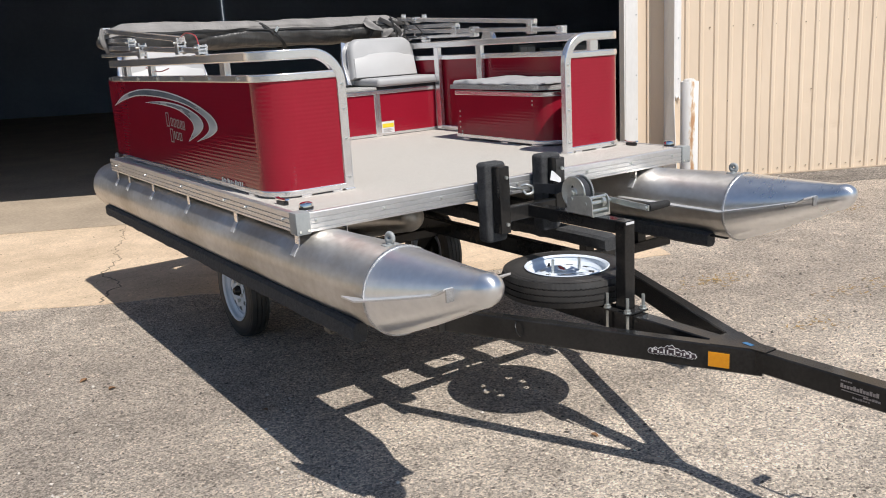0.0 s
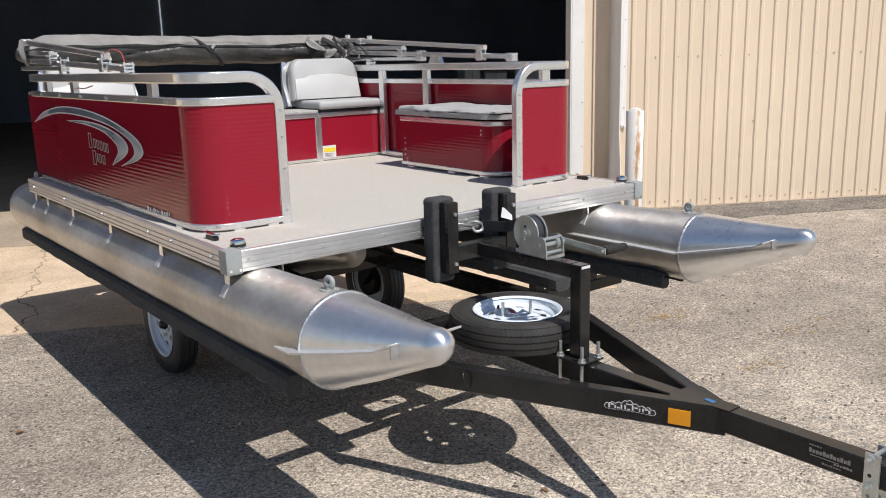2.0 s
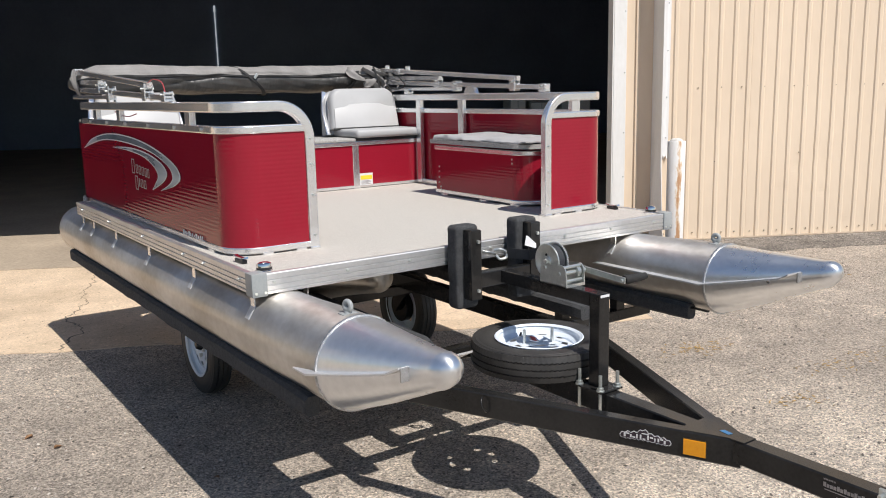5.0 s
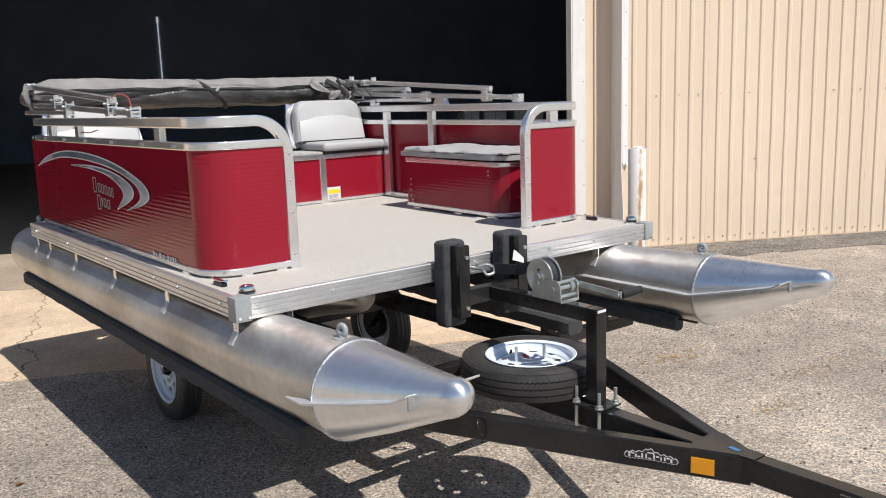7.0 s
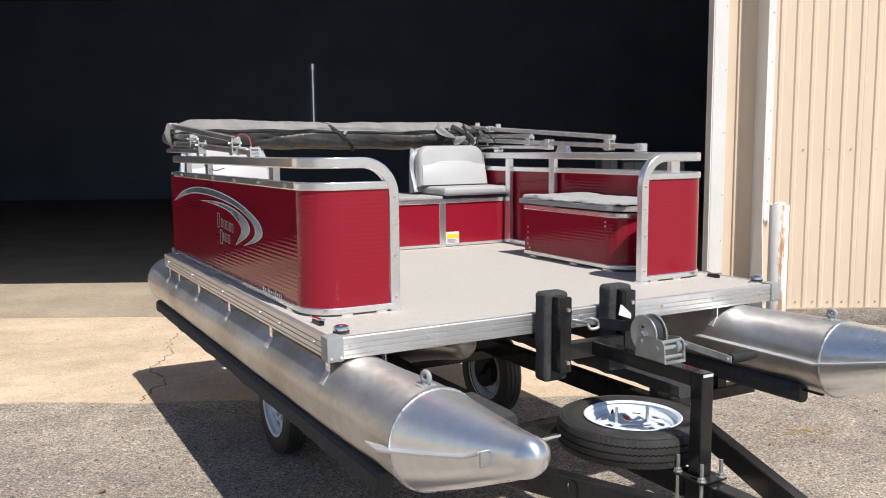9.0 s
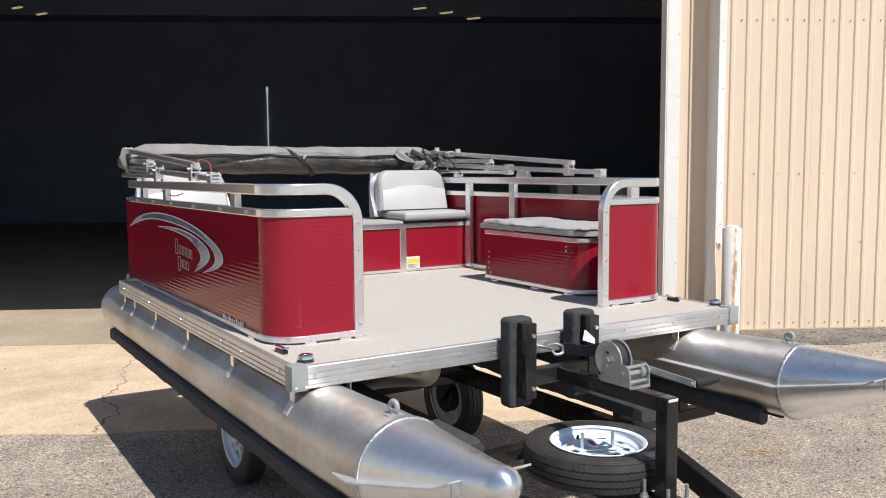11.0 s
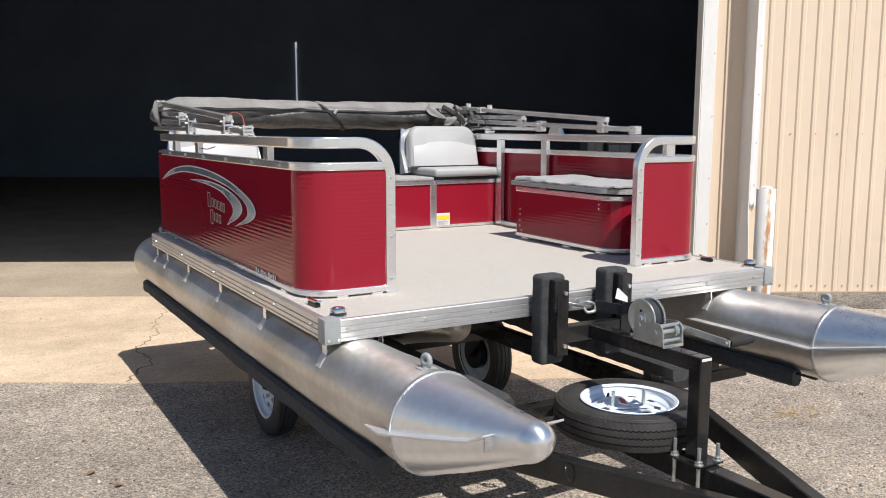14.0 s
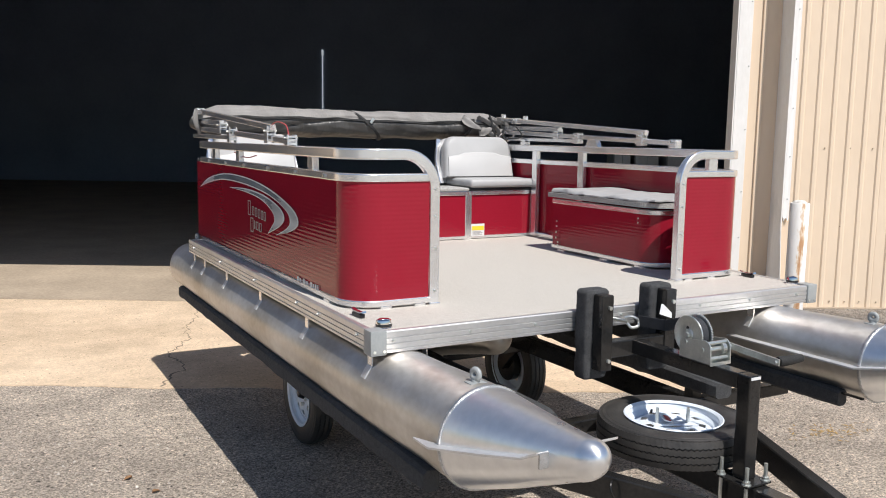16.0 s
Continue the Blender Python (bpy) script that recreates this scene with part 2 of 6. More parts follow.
RUBBER = surface("tyre_rubber", (0.024, 0.023, 0.022), (0.054, 0.051, 0.048), 0.5, 0, 14, 200, 0.12)
RIM_WHITE = surface("white_rim_enamel", (0.66, 0.725, 0.80), (0.73, 0.785, 0.85), 0.3, 0, 8, 90, 0.02)
DARK_PLASTIC = surface("black_plastic", (0.012, 0.012, 0.013), (0.03, 0.03, 0.03), 0.4, 0, 20, 200, 0.1)
CAP_GREY = surface("grey_corner_cap", (0.27, 0.29, 0.29), (0.34, 0.355, 0.355), 0.45, 0, 14, 140, 0.04)
VINYL_LIGHT = surface("light_grey_vinyl", (0.37, 0.37, 0.368), (0.43, 0.43, 0.428), 0.5, 0, 6, 260, 0.15, 300)
VINYL_WHITE = surface("white_vinyl", (0.46, 0.457, 0.45), (0.51, 0.507, 0.50), 0.45, 0, 6, 260, 0.12, 300)
SHELL = surface("white_moulded_plastic", (0.42, 0.42, 0.418), (0.50, 0.50, 0.497), 0.4, 0, 8, 120, 0.03)
CANVAS = surface("grey_canvas", (0.185, 0.176, 0.166), (0.28, 0.268, 0.254), 0.8, 0, 5, 300, 0.7, 9, stretch=(1.6, 0.8, 0.8), detail_amount=0.25, relief=0.022)
CANVAS_DARK = surface("dark_grey_canvas", (0.036, 0.034, 0.032), (0.07, 0.067, 0.062), 0.42, 0, 5, 300, 0.6, 8, stretch=(2.2, 0.8, 0.8), relief=0.022)
WEBBING = surface("black_webbing", (0.012, 0.012, 0.012), (0.025, 0.025, 0.025), 0.8, 0, 40, 400, 0.4)
AMBER = surface("amber_reflector", (0.82, 0.31, 0.006), (0.88, 0.37, 0.010), 0.3, 0, 90, 300, 0.3, 300)
BLUE_TAPE = surface("blue_tape", (0.045, 0.15, 0.30), (0.07, 0.21, 0.39), 0.6, 0, 30, 200, 0.1)
DECAL_WHITE = surface("white_decal", (0.66, 0.66, 0.66), (0.74, 0.74, 0.74), 0.4, 0, 20, 200, 0.0)
DECAL_GREY = surface("silver_decal", (0.20, 0.18, 0.18), (0.36, 0.34, 0.34), 0.4, 0.3, 20, 200, 0.0)
DECAL_SILVER = surface("silver_letter_decal", (0.34, 0.31, 0.30), (0.46, 0.43, 0.42), 0.4, 0.2, 20, 200, 0.0)
DECAL_STEEL = surface("steel_blue_decal", (0.12, 0.155, 0.19), (0.58, 0.63, 0.67), 0.28, 0.3, 2.6, 40, 0.0, stretch=(1, 0.5, 2.8), detail_amount=0.05)
DECAL_DARK = surface("dark_decal", (0.02, 0.012, 0.02), (0.035, 0.02, 0.03), 0.35, 0, 12, 90, 0.0)
YELLOW = surface("yellow_label", (0.75, 0.58, 0.03), (0.80, 0.64, 0.05), 0.5, 0, 12, 90, 0.0)
RED_TAG = surface("red_tag", (0.5, 0.03, 0.03), (0.6, 0.05, 0.04), 0.5, 0, 12, 90, 0.0)
RED_WIRE = surface("red_wire", (0.36, 0.05, 0.055), (0.44, 0.07, 0.075), 0.4, 0, 12, 90, 0.0)
BLUE_ROPE = surface("dark_strap", (0.018, 0.02, 0.024), (0.035, 0.038, 0.045), 0.7, 0, 50, 400, 0.4)
SPECKLE = chips("grey_speckled_carpet", [(0.0, (0.18, 0.175, 0.165)), (0.45, (0.40, 0.39, 0.37)), (1.0, (0.62, 0.61, 0.585))], 420, 0.95, 0.5, (0.36, 0.35, 0.33), 0.35, 0.002)
DECK_CARPET = chips("beige_deck_carpet", [(0.0, (0.33, 0.307, 0.272)), (0.4, (0.49, 0.463, 0.418)), (1.0, (0.67, 0.638, 0.585))], 480, 0.95, 0.4, (0.55, 0.52, 0.465), 0.4, 0.002, 0.22)

RUST = bpy.data.materials.new("chalky_white_paint_with_rust")
rt, rnod, rl, rp = nodes_of(RUST)
rg = rnod.new("ShaderNodeNewGeometry")
rm = rnod.new("ShaderNodeMapping")
rm.inputs["Scale"].default_value = (15, 15, 3.0)
rl.new(rg.outputs["Position"], rm.inputs["Vector"])
rno = rnod.new("ShaderNodeTexNoise")
rno.inputs["Scale"].default_value, rno.inputs["Detail"].default_value, rno.inputs["Roughness"].default_value = 1.6, 8, 0.72
rl.new(rm.outputs[0], rno.inputs["Vector"])
rd = rnod.new("ShaderNodeVectorMath")
rd.operation = "DOT_PRODUCT"
rd.inputs[1].default_value = (0.622, -0.783, 0)
rl.new(rg.outputs["Position"], rd.inputs[0])
ro = rnod.new("ShaderNodeMath")
ro.operation = "SUBTRACT"
ro.inputs[1].default_value = 4.446 * 0.622 - 3.171 * 0.783 + 0.030
rl.new(rd.outputs["Value"], ro.inputs[0])
ra = rnod.new("ShaderNodeMath")
ra.operation = "ABSOLUTE"
rl.new(ro.outputs[0], ra.inputs[0])
rk = rnod.new("ShaderNodeMapRange")
rk.inputs[1].default_value, rk.inputs[2].default_value, rk.inputs[3].default_value, rk.inputs[4].default_value = 0.0, 0.05, 0.20, -0.10
rl.new(ra.outputs[0], rk.inputs[0])
rs = rnod.new("ShaderNodeMath")
rs.operation = "ADD"
rl.new(rno.outputs["Fac"], rs.inputs[0])
rl.new(rk.outputs[0], rs.inputs[1])
rr_ = rnod.new("ShaderNodeValToRGB")
rr_.color_ramp.elements[0].position, rr_.color_ramp.elements[0].color = 0.57, (0.70, 0.685, 0.655, 1)
rr_.color_ramp.elements[1].position, rr_.color_ramp.elements[1].color = 0.70, (0.42, 0.23, 0.115, 1)
e_ = rr_.color_ramp.elements.new(0.30)
e_.color = (0.76, 0.755, 0.74, 1)
e_ = rr_.color_ramp.elements.new(0.62)
e_.color = (0.60, 0.46, 0.32, 1)
rl.new(rs.outputs[0], rr_.inputs[0])
rl.new(rr_.outputs[0], rp.inputs["Base Color"])
rp.inputs["Roughness"].default_value = 0.65

LAMP = bpy.data.materials.new("lamp_glow")
lt, ln, ll, lp = nodes_of(LAMP)
lp.inputs["Base Color"].default_value = (0.8, 0.7, 0.5, 1)
lp.inputs["Emission Color"].default_value = (1.0, 0.74, 0.42, 1)
lp.inputs["Emission Strength"].default_value = 0.35

# ---- mesh helpers ----


def root_of(ob):
    while ob.parent:
        ob = ob.parent
    return ob


def finish(name, bm, mat, smooth):
    me = bpy.data.meshes.new(name)
    bmesh.ops.recalc_face_normals(bm, faces=bm.faces)
    bm.to_mesh(me)
    bm.free()
    me.materials.append(mat)
    if smooth:
        me.polygons.foreach_set("use_smooth", [True] * len(me.polygons))
        me.set_sharp_from_angle(angle=radians(smooth if smooth > 1 else 38))
    return me


def part(name, bm, mat, parent, label="", smooth=0):
    me = finish(name, bm, mat, smooth)
    me.transform(Matrix.Translation(-root_of(parent).location))
    ob = new(name, me)
    ob.parent = parent
    return tagged(ob, label)


def thing(name, label, category, base=(0, 0, 0), group="", kind=""):
    ob = new(name)
    ob.empty_display_size = 0.05
    ob.location = base
    return tagged(ob, label, category, group, kind)


def solo(name, bm, mat, label, category, base=(0, 0, 0), group="", kind="", smooth=0):
    me = finish(name, bm, mat, smooth)
    me.transform(Matrix.Translation(-Vector(base)))
    ob = new(name, me)
    ob.location = base
    return tagged(ob, label, category, group, kind)


def B():
    return bmesh.new()


def hexa(bm, corners, bevel=0.0):
    """A six-sided block from eight corners: four below, four above, in the same order round."""
    v = [bm.verts.new(c) for c in corners]
    f = [bm.faces.new([v[i] for i in q]) for q in ((3, 2, 1, 0), (4, 5, 6, 7), (0, 1, 5, 4), (1, 2, 6, 5), (2, 3, 7, 6), (3, 0, 4, 7))]
    if bevel:
        es = list({e for q in f for e in q.edges})
        bmesh.ops.bevel(bm, geom=es, offset=bevel, segments=2, profile=0.6, affect="EDGES")
    return bm


def box(bm, x0, x1, y0, y1, z0, z1, bevel=0.0):
    return hexa(bm, [(x0, y0, z0), (x1, y0, z0), (x1, y1, z0), (x0, y1, z0), (x0, y0, z1), (x1, y0, z1), (x1, y1, z1), (x0, y1, z1)], bevel)


def obox(bm, m, sx, sy, sz, bevel=0.0):
    """A block of that size round the middle of the pose m."""
    c = [(-1, -1, -1), (1, -1, -1), (1, 1, -1), (-1, 1, -1), (-1, -1, 1), (1, -1, 1), (1, 1, 1), (-1, 1, 1)]
    return hexa(bm, [m @ Vector((a * sx / 2, b * sy / 2, d * sz / 2)) for a, b, d in c], bevel)


def loft(bm, rings, cap=True, closed=True):
    vs = [[bm.verts.new(p) for p in r] for r in rings]
    n = len(vs[0])
    for a, b in zip(vs, vs[1:]):
        for i in range(n if closed else n - 1):
            j = (i + 1) % n
            bm.faces.new((a[i], a[j], b[j], b[i]))
    if cap:
        bm.faces.new(vs[0][::-1])
        bm.faces.new(vs[-1])
    return bm


def frames(pts, up):
    """Tangent, side and up along a path, carried on without twist."""
    pts = [Vector(p) for p in pts]
    out = []
    u = Vector(up)
    for i, p in enumerate(pts):
        a = pts[max(0, i - 1)]
        b = pts[min(len(pts) - 1, i + 1)]
        t = (b - a).normalized()
        u = (u - t * u.dot(t)).normalized()
        out.append((p, t, t.cross(u), u.copy()))
    return out


def sweep(bm, pts, w, h, up=(0, 0, 1), chamfer=0.004):
    c = chamfer
    prof = [(-w / 2 + c, -h / 2), (w / 2 - c, -h / 2), (w / 2, -h / 2 + c), (w / 2, h / 2 - c), (w / 2 - c, h / 2), (-w / 2 + c, h / 2), (-w / 2, h / 2 - c), (-w / 2, -h / 2 + c)]
    return loft(bm, [[p + s * a + u * b for a, b in prof] for p, t, s, u in frames(pts, up)])


def square_tube(bm, pts, w, h, r, up=(0, 0, 1)):
    """A square tube with tight rounded corners along a line."""
    prof = []
    for cx, cy, a0 in ((w / 2 - r, h / 2 - r, 0), (-w / 2 + r, h / 2 - r, 90), (-w / 2 + r, -h / 2 + r, 180), (w / 2 - r, -h / 2 + r, 270)):
        c0, c1 = radians(a0), radians(a0 + 90)
        prof.append((cx + r * math.cos(c0) + 0.0012 * math.sin(c0), cy + r * math.sin(c0) - 0.0012 * math.cos(c0)))
        for k in range(4):
            a = radians(a0 + 30 * k)
            prof.append((cx + r * math.cos(a), cy + r * math.sin(a)))
        prof.append((cx + r * math.cos(c1) - 0.0012 * math.sin(c1), cy + r * math.sin(c1) + 0.0012 * math.cos(c1)))
    return loft(bm, [[p + s * a + u * b for a, b in prof] for p, t, s, u in frames(pts, up)])


def hose(bm, pts, r, seg=8, up=(0, 0, 1)):
    return loft(bm, [[p + s * (r * math.cos(2 * math.pi * k / seg)) + u * (r * math.sin(2 * math.pi * k / seg)) for k in range(seg)] for p, t, s, u in frames(pts, up)])


def rod(bm, a, b, r, seg=10, r2=None):
    a, b = Vector(a), Vector(b)
    t = (b - a).normalized()
    up = Vector((0, 0, 1)) if abs(t.z) < 0.9 else Vector((1, 0, 0))
    s = t.cross(up).normalized()
    u = s.cross(t)
    return loft(bm, [[p + s * (q * math.cos(2 * math.pi * k / seg)) + u * (q * math.sin(2 * math.pi * k / seg)) for k in range(seg)] for p, q in ((a, r), (b, r2 if r2 is not None else r))])


def lathe(bm, prof, m, seg=32, cap=False):
    rings = [[m @ Vector((r * math.cos(2 * math.pi * k / seg), r * math.sin(2 * math.pi * k / seg), h)) for k in range(seg)] for r, h in prof]
    return loft(bm, rings, cap)


def fillet(pts, radius, n=8):
    """The polyline with its inner corners rounded."""
    pts = [Vector(p) for p in pts]
    rad = radius if isinstance(radius, (list, tuple)) else [radius] * (len(pts) - 2)
    out = [pts[0]]
    for i in range(1, len(pts) - 1):
        a, p, b = pts[i - 1], pts[i], pts[i + 1]
        d0, d1 = (a - p).normalized(), (b - p).normalized()
        half = d0.angle(d1) / 2
        cut = rad[i - 1] / math.tan(half)
        cen = p + (d0 + d1).normalized() * (rad[i - 1] / math.sin(half))
        s, e = p + d0 * cut - cen, p + d1 * cut - cen
        for k in range(n + 1):
            out.append(cen + s.slerp(e, k / n).normalized() * s.length)
    out.append(pts[-1])
    return out


def ring_eye(bm, base, r, wire, axis=(0, 1, 0)):
    """A cast lifting eye: a thick ring on a short neck."""
    base, ax = Vector(base), Vector(axis).normalized()
    side = ax.cross(Vector((0, 0, 1))).normalized()
    up = Vector((0, 0, 1))
    mid = base + up * (r + wire + 0.006)
    rings = []
    for k in range(28):
        a = 2 * math.pi * k / 28
        out = side * math.cos(a) + up * math.sin(a)
        fat = wire * (1.0 + 0.25 * max(0.0, -math.sin(a)))
        rings.append([mid + out * (r + fat * math.cos(2 * math.pi * j / 10)) + ax * (fat * 0.9 * math.sin(2 * math.pi * j / 10)) for j in range(10)])
    rings.append(rings[0])
    loft(bm, rings, cap=False)
    rod(bm, base - side * 0.0, base + up * (wire + 0.004), wire * 1.7, 12, wire * 1.25)
    return bm


def bez(p, n=24):
    """Points on a smooth curve through the given ones."""
    p = [Vector(q) for q in p]
    p = [2 * p[0] - p[1]] + p + [2 * p[-1] - p[-2]]
    out = []
    for i in range(1, len(p) - 2):
        for k in range(n):
            t = k / n
            out.append(0.5 * (2 * p[i] + (p[i + 1] - p[i - 1]) * t + (2 * p[i - 1] - 5 * p[i] + 4 * p[i + 1] - p[i + 2]) * t * t
                              + (3 * p[i] - p[i - 1] - 3 * p[i + 1] + p[i + 2]) * t ** 3))
    out.append(p[-2])
    return out


def ribbon(bm, a, b, nrm, thick):
    """A thin plate between two curves of as many points."""
    nrm = Vector(nrm) * thick
    rings = [[p, q, q + nrm, p + nrm] for p, q in zip(a, b)]
    return loft(bm, rings)

GLOW = bpy.data.materials.new("glow_strip")
gt, gn, gl, gp = nodes_of(GLOW)
gp.inputs["Base Color"].default_value = (0.8, 0.8, 0.8, 1)
gp.inputs["Emission Color"].default_value = (0.93, 0.97, 1.0, 1)
gp.inputs["Emission Strength"].default_value = 0.38

# ---- ground, apron and building ----
NRM = Vector((0.474, 0.8805, 0)).normalized()      # from the yard into the shed
ALONG = Vector((NRM.y, -NRM.x, 0))                 # along the front wall, to the bollard's side
FRONT, DOOR_N, HEAD = 5.27, 5.52, 3.70             # front wall, door jamb, head of the opening


def bw(d, n, z):
    return ALONG * d + NRM * n + Vector((0, 0, z))


def bbox(bm, d0, d1, n0, n1, z0, z1, bevel=0.0):
    return hexa(bm, [bw(d0, n0, z0), bw(d1, n0, z0), bw(d1, n1, z0), bw(d0, n1, z0), bw(d0, n0, z1), bw(d1, n0, z1), bw(d1, n1, z1), bw(d0, n1, z1)], bevel)


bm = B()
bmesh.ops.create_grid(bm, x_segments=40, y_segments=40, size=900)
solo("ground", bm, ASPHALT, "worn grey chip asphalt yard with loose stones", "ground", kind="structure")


def slab(name, d0, d1, n0, n1, top, mat, label, uneven):
    """A poured slab whose outer edge is chipped."""
    bm = B()
    rows, cols = 2, int((d1 - d0) / 0.12)
    grid = []
    for i in range(rows):
        row = []
        for k in range(cols + 1):
            d = d0 + (d1 - d0) * k / cols
            n = n0 if i == 0 else n1
            if i == 0:
                n += uneven * (noise.noise((d * 1.7, 3.1, 0)) + 0.5 * noise.noise((d * 9, 1.1, 0)))
            row.append(bm.verts.new(bw(d, n, top)))
        grid.append(row)
    low = [bm.verts.new(v.co + Vector((0, 0, -0.12))) for v in grid[0]]
    for k in range(cols):
        bm.faces.new((grid[0][k], grid[0][k + 1], grid[1][k + 1], grid[1][k]))
        bm.faces.new((low[k], low[k + 1], grid[0][k + 1], grid[0][k]))
    return solo(name, bm, mat, label, "floor" if "shed" in label else "pavement", kind="structure")


slab("pavement", -16, 1.28, 2.45, 5.2, 0.006, CONCRETE, "tan concrete apron, stained and cracked", 0.05)
WALL_GRAVEL = yard("wall_foot_gravel", (0.27, 0.243, 0.215), (0.42, 0.37, 0.32), 95, 0.5, 1.4, 1.2, 1.6, 0.012)
slab("gravel_strip", 1.282, 14, 4.55, 5.275, 0.005, WALL_GRAVEL, "dark loose gravel strip along the wall foot", 0.16)
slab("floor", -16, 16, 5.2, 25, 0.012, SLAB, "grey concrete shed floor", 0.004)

bm = B()
random.seed(4)
pts_a, pts_b = [], []
for k in range(110):
    n = 2.46 + (5.15 - 2.46) * k / 109
    d = -2.60 - 0.19 * (n - 2.5) - 0.05 * math.exp(-((n - 3.3) / 0.2) ** 2) + 0.06 * math.exp(-((n - 2.95) / 0.2) ** 2) + 0.05 * noise.noise((n * 2.3, 7.0, 0)) + 0.05 * noise.noise((n * 9, 2, 0)) + 0.015 * random.uniform(-1, 1)
    w = 0.0015 + 0.006 * abs(noise.noise((n * 5, 4, 2))) + (0.002 if n < 3.5 else 0)
    pts_a.append(bw(d - w, n, 0.0065))
    pts_b.append(bw(d + w, n, 0.0065))
ribbon(bm, pts_a, pts_b, (0, 0, 1), 0.002)
solo("pavement_crack", bm, CRACK, "jagged dark crack across the concrete apron", "crack", kind="structure")

rng = np.random.default_rng(8)
count = 62000
sx, sy = rng.uniform(-4.0, 5.0, count), rng.uniform(-1.9, 2.9, count)
near_wall = slice(0, 7000)
sd, sn = rng.uniform(1.8, 7.0, count), 5.2 - np.abs(rng.normal(0, 0.32, count))
sx[near_wall], sy[near_wall] = (sd * ALONG.x + sn * NRM.x)[near_wall], (sd * ALONG.y + sn * NRM.y)[near_wall]
n_of, d_of = sx * NRM.x + sy * NRM.y, sx * ALONG.x + sy * ALONG.y
keep = ~((n_of > 2.40) & (d_of < 1.30)) & (n_of < 5.22)
sx, sy = sx[keep], sy[keep]
size = 0.0016 + 0.0070 * rng.random(len(sx)) ** 7
octa = np.array([(1, 0, 0), (0, 1, 0), (-1, 0, 0), (0, -1, 0), (0, 0, 1), (0, 0, -0.6)])
tris = np.array([(0, 1, 4), (1, 2, 4), (2, 3, 4), (3, 0, 4), (1, 0, 5), (2, 1, 5), (3, 2, 5), (0, 3, 5)])
turn = rng.uniform(0, 6.283, len(sx))
v = octa[None] * (size[:, None] * rng.uniform(0.6, 1.25, (len(sx), 3)))[:, None, :] + rng.normal(0, 0.16, (len(sx), 6, 3)) * size[:, None, None]
c_, s_ = np.cos(turn)[:, None], np.sin(turn)[:, None]
v = np.stack([v[..., 0] * c_ - v[..., 1] * s_ + sx[:, None], v[..., 0] * s_ + v[..., 1] * c_ + sy[:, None], v[..., 2] + size[:, None] * 0.35], -1)
f = (tris[None] + 6 * np.arange(len(sx))[:, None, None]).reshape(-1, 3)
gm = bpy.data.meshes.new("gravel")
gm.from_pydata(v.reshape(-1, 3).tolist(), [], f.tolist())
STONE = bpy.data.materials.new("loose_stone")
gt_, gn_, gl_, gp_ = nodes_of(STONE)
gg = gn_.new("ShaderNodeNewGeometry")
gr = gn_.new("ShaderNodeValToRGB")
gr.color_ramp.elements[0].color, gr.color_ramp.elements[1].color = (0.10, 0.088, 0.076, 1), (0.64, 0.585, 0.52, 1)
mid_ = gr.color_ramp.elements.new(0.45)
mid_.color = (0.40, 0.345, 0.295, 1)
gl_.new(gg.outputs["Random Per Island"], gr.inputs[0])
gl_.new(gr.outputs[0], gp_.inputs["Base Color"])
gp_.inputs["Roughness"].default_value = 0.9
gm.materials.append(STONE)
tagged(new("gravel", gm), "loose gravel stones scattered on the asphalt", "gravel", kind="stuff")

# dry leaves and chaff by the wall
bm = B()
random.seed(12)
for k in range(260):
    c = random.choice(((1.88, 0.98), (2.05, 0.90), (2.62, 0.22), (1.65, 0.06), (4.4, 1.5), (0.90, 0.43), (2.30, 0.27)))
    x, y = c[0] + random.gauss(0, 0.10), c[1] + random.gauss(0, 0.06)
    s = random.uniform(0.006, 0.016)
    m = pose(x, y, 0.006, random.uniform(-25, 25), random.uniform(-25, 25), random.uniform(0, 360)) @ Matrix.Diagonal((s, s * 0.35, 0.0015, 1))
    bmesh.ops.create_icosphere(bm, subdivisions=1, radius=1, matrix=m)
solo("dry_chaff", bm, surface("dry_straw", (0.34, 0.21, 0.07), (0.48, 0.33, 0.13), 0.9, 0, 30, 90, 0.0), "tan dry leaf chaff on the asphalt", "chaff", kind="stuff")

# dry leaves blown over the yard
DRY_LEAF = surface("dry_brown_leaf", (0.16, 0.085, 0.04), (0.30, 0.17, 0.085), 0.8, 0, 60, 200, 0.2)


def dry_leaf(x, y, turn, size):
    """A curled leaf: a pointed blade bent along its rib, with a stalk."""
    t = thing("dry_leaf", "curled dry brown leaf lying on the asphalt", "leaf", (x, y, 0.0), "dry leaves")
    m = pose(x, y, 0.003, 0, 0, turn)
    bm = B()
    rings = []
    for k in range(11):
        u = k / 10
        half = size * 0.34 * math.sin(math.pi * min(1, u * 0.95 + 0.03)) ** 0.8
        row = []
        for j in range(7):
            f = -1 + j / 3
            row.append(m @ Vector(((u - 0.5) * size, f * half, 0.30 * size * f * f * (0.4 + 0.6 * u) + 0.10 * size * math.sin(u * 3.0))))
        rings.append(row + [q + Vector((0, 0, 0.0008)) for q in row[::-1]])
    loft(bm, rings)
    part("blade", bm, DRY_LEAF, t, smooth=50)
    bm = B()
    rod(bm, m @ Vector((-0.5 * size, 0, 0.001)), m @ Vector((-0.78 * size, 0.05 * size, 0.002)), 0.0009, 6)
    part("stalk", bm, DRY_LEAF, t)


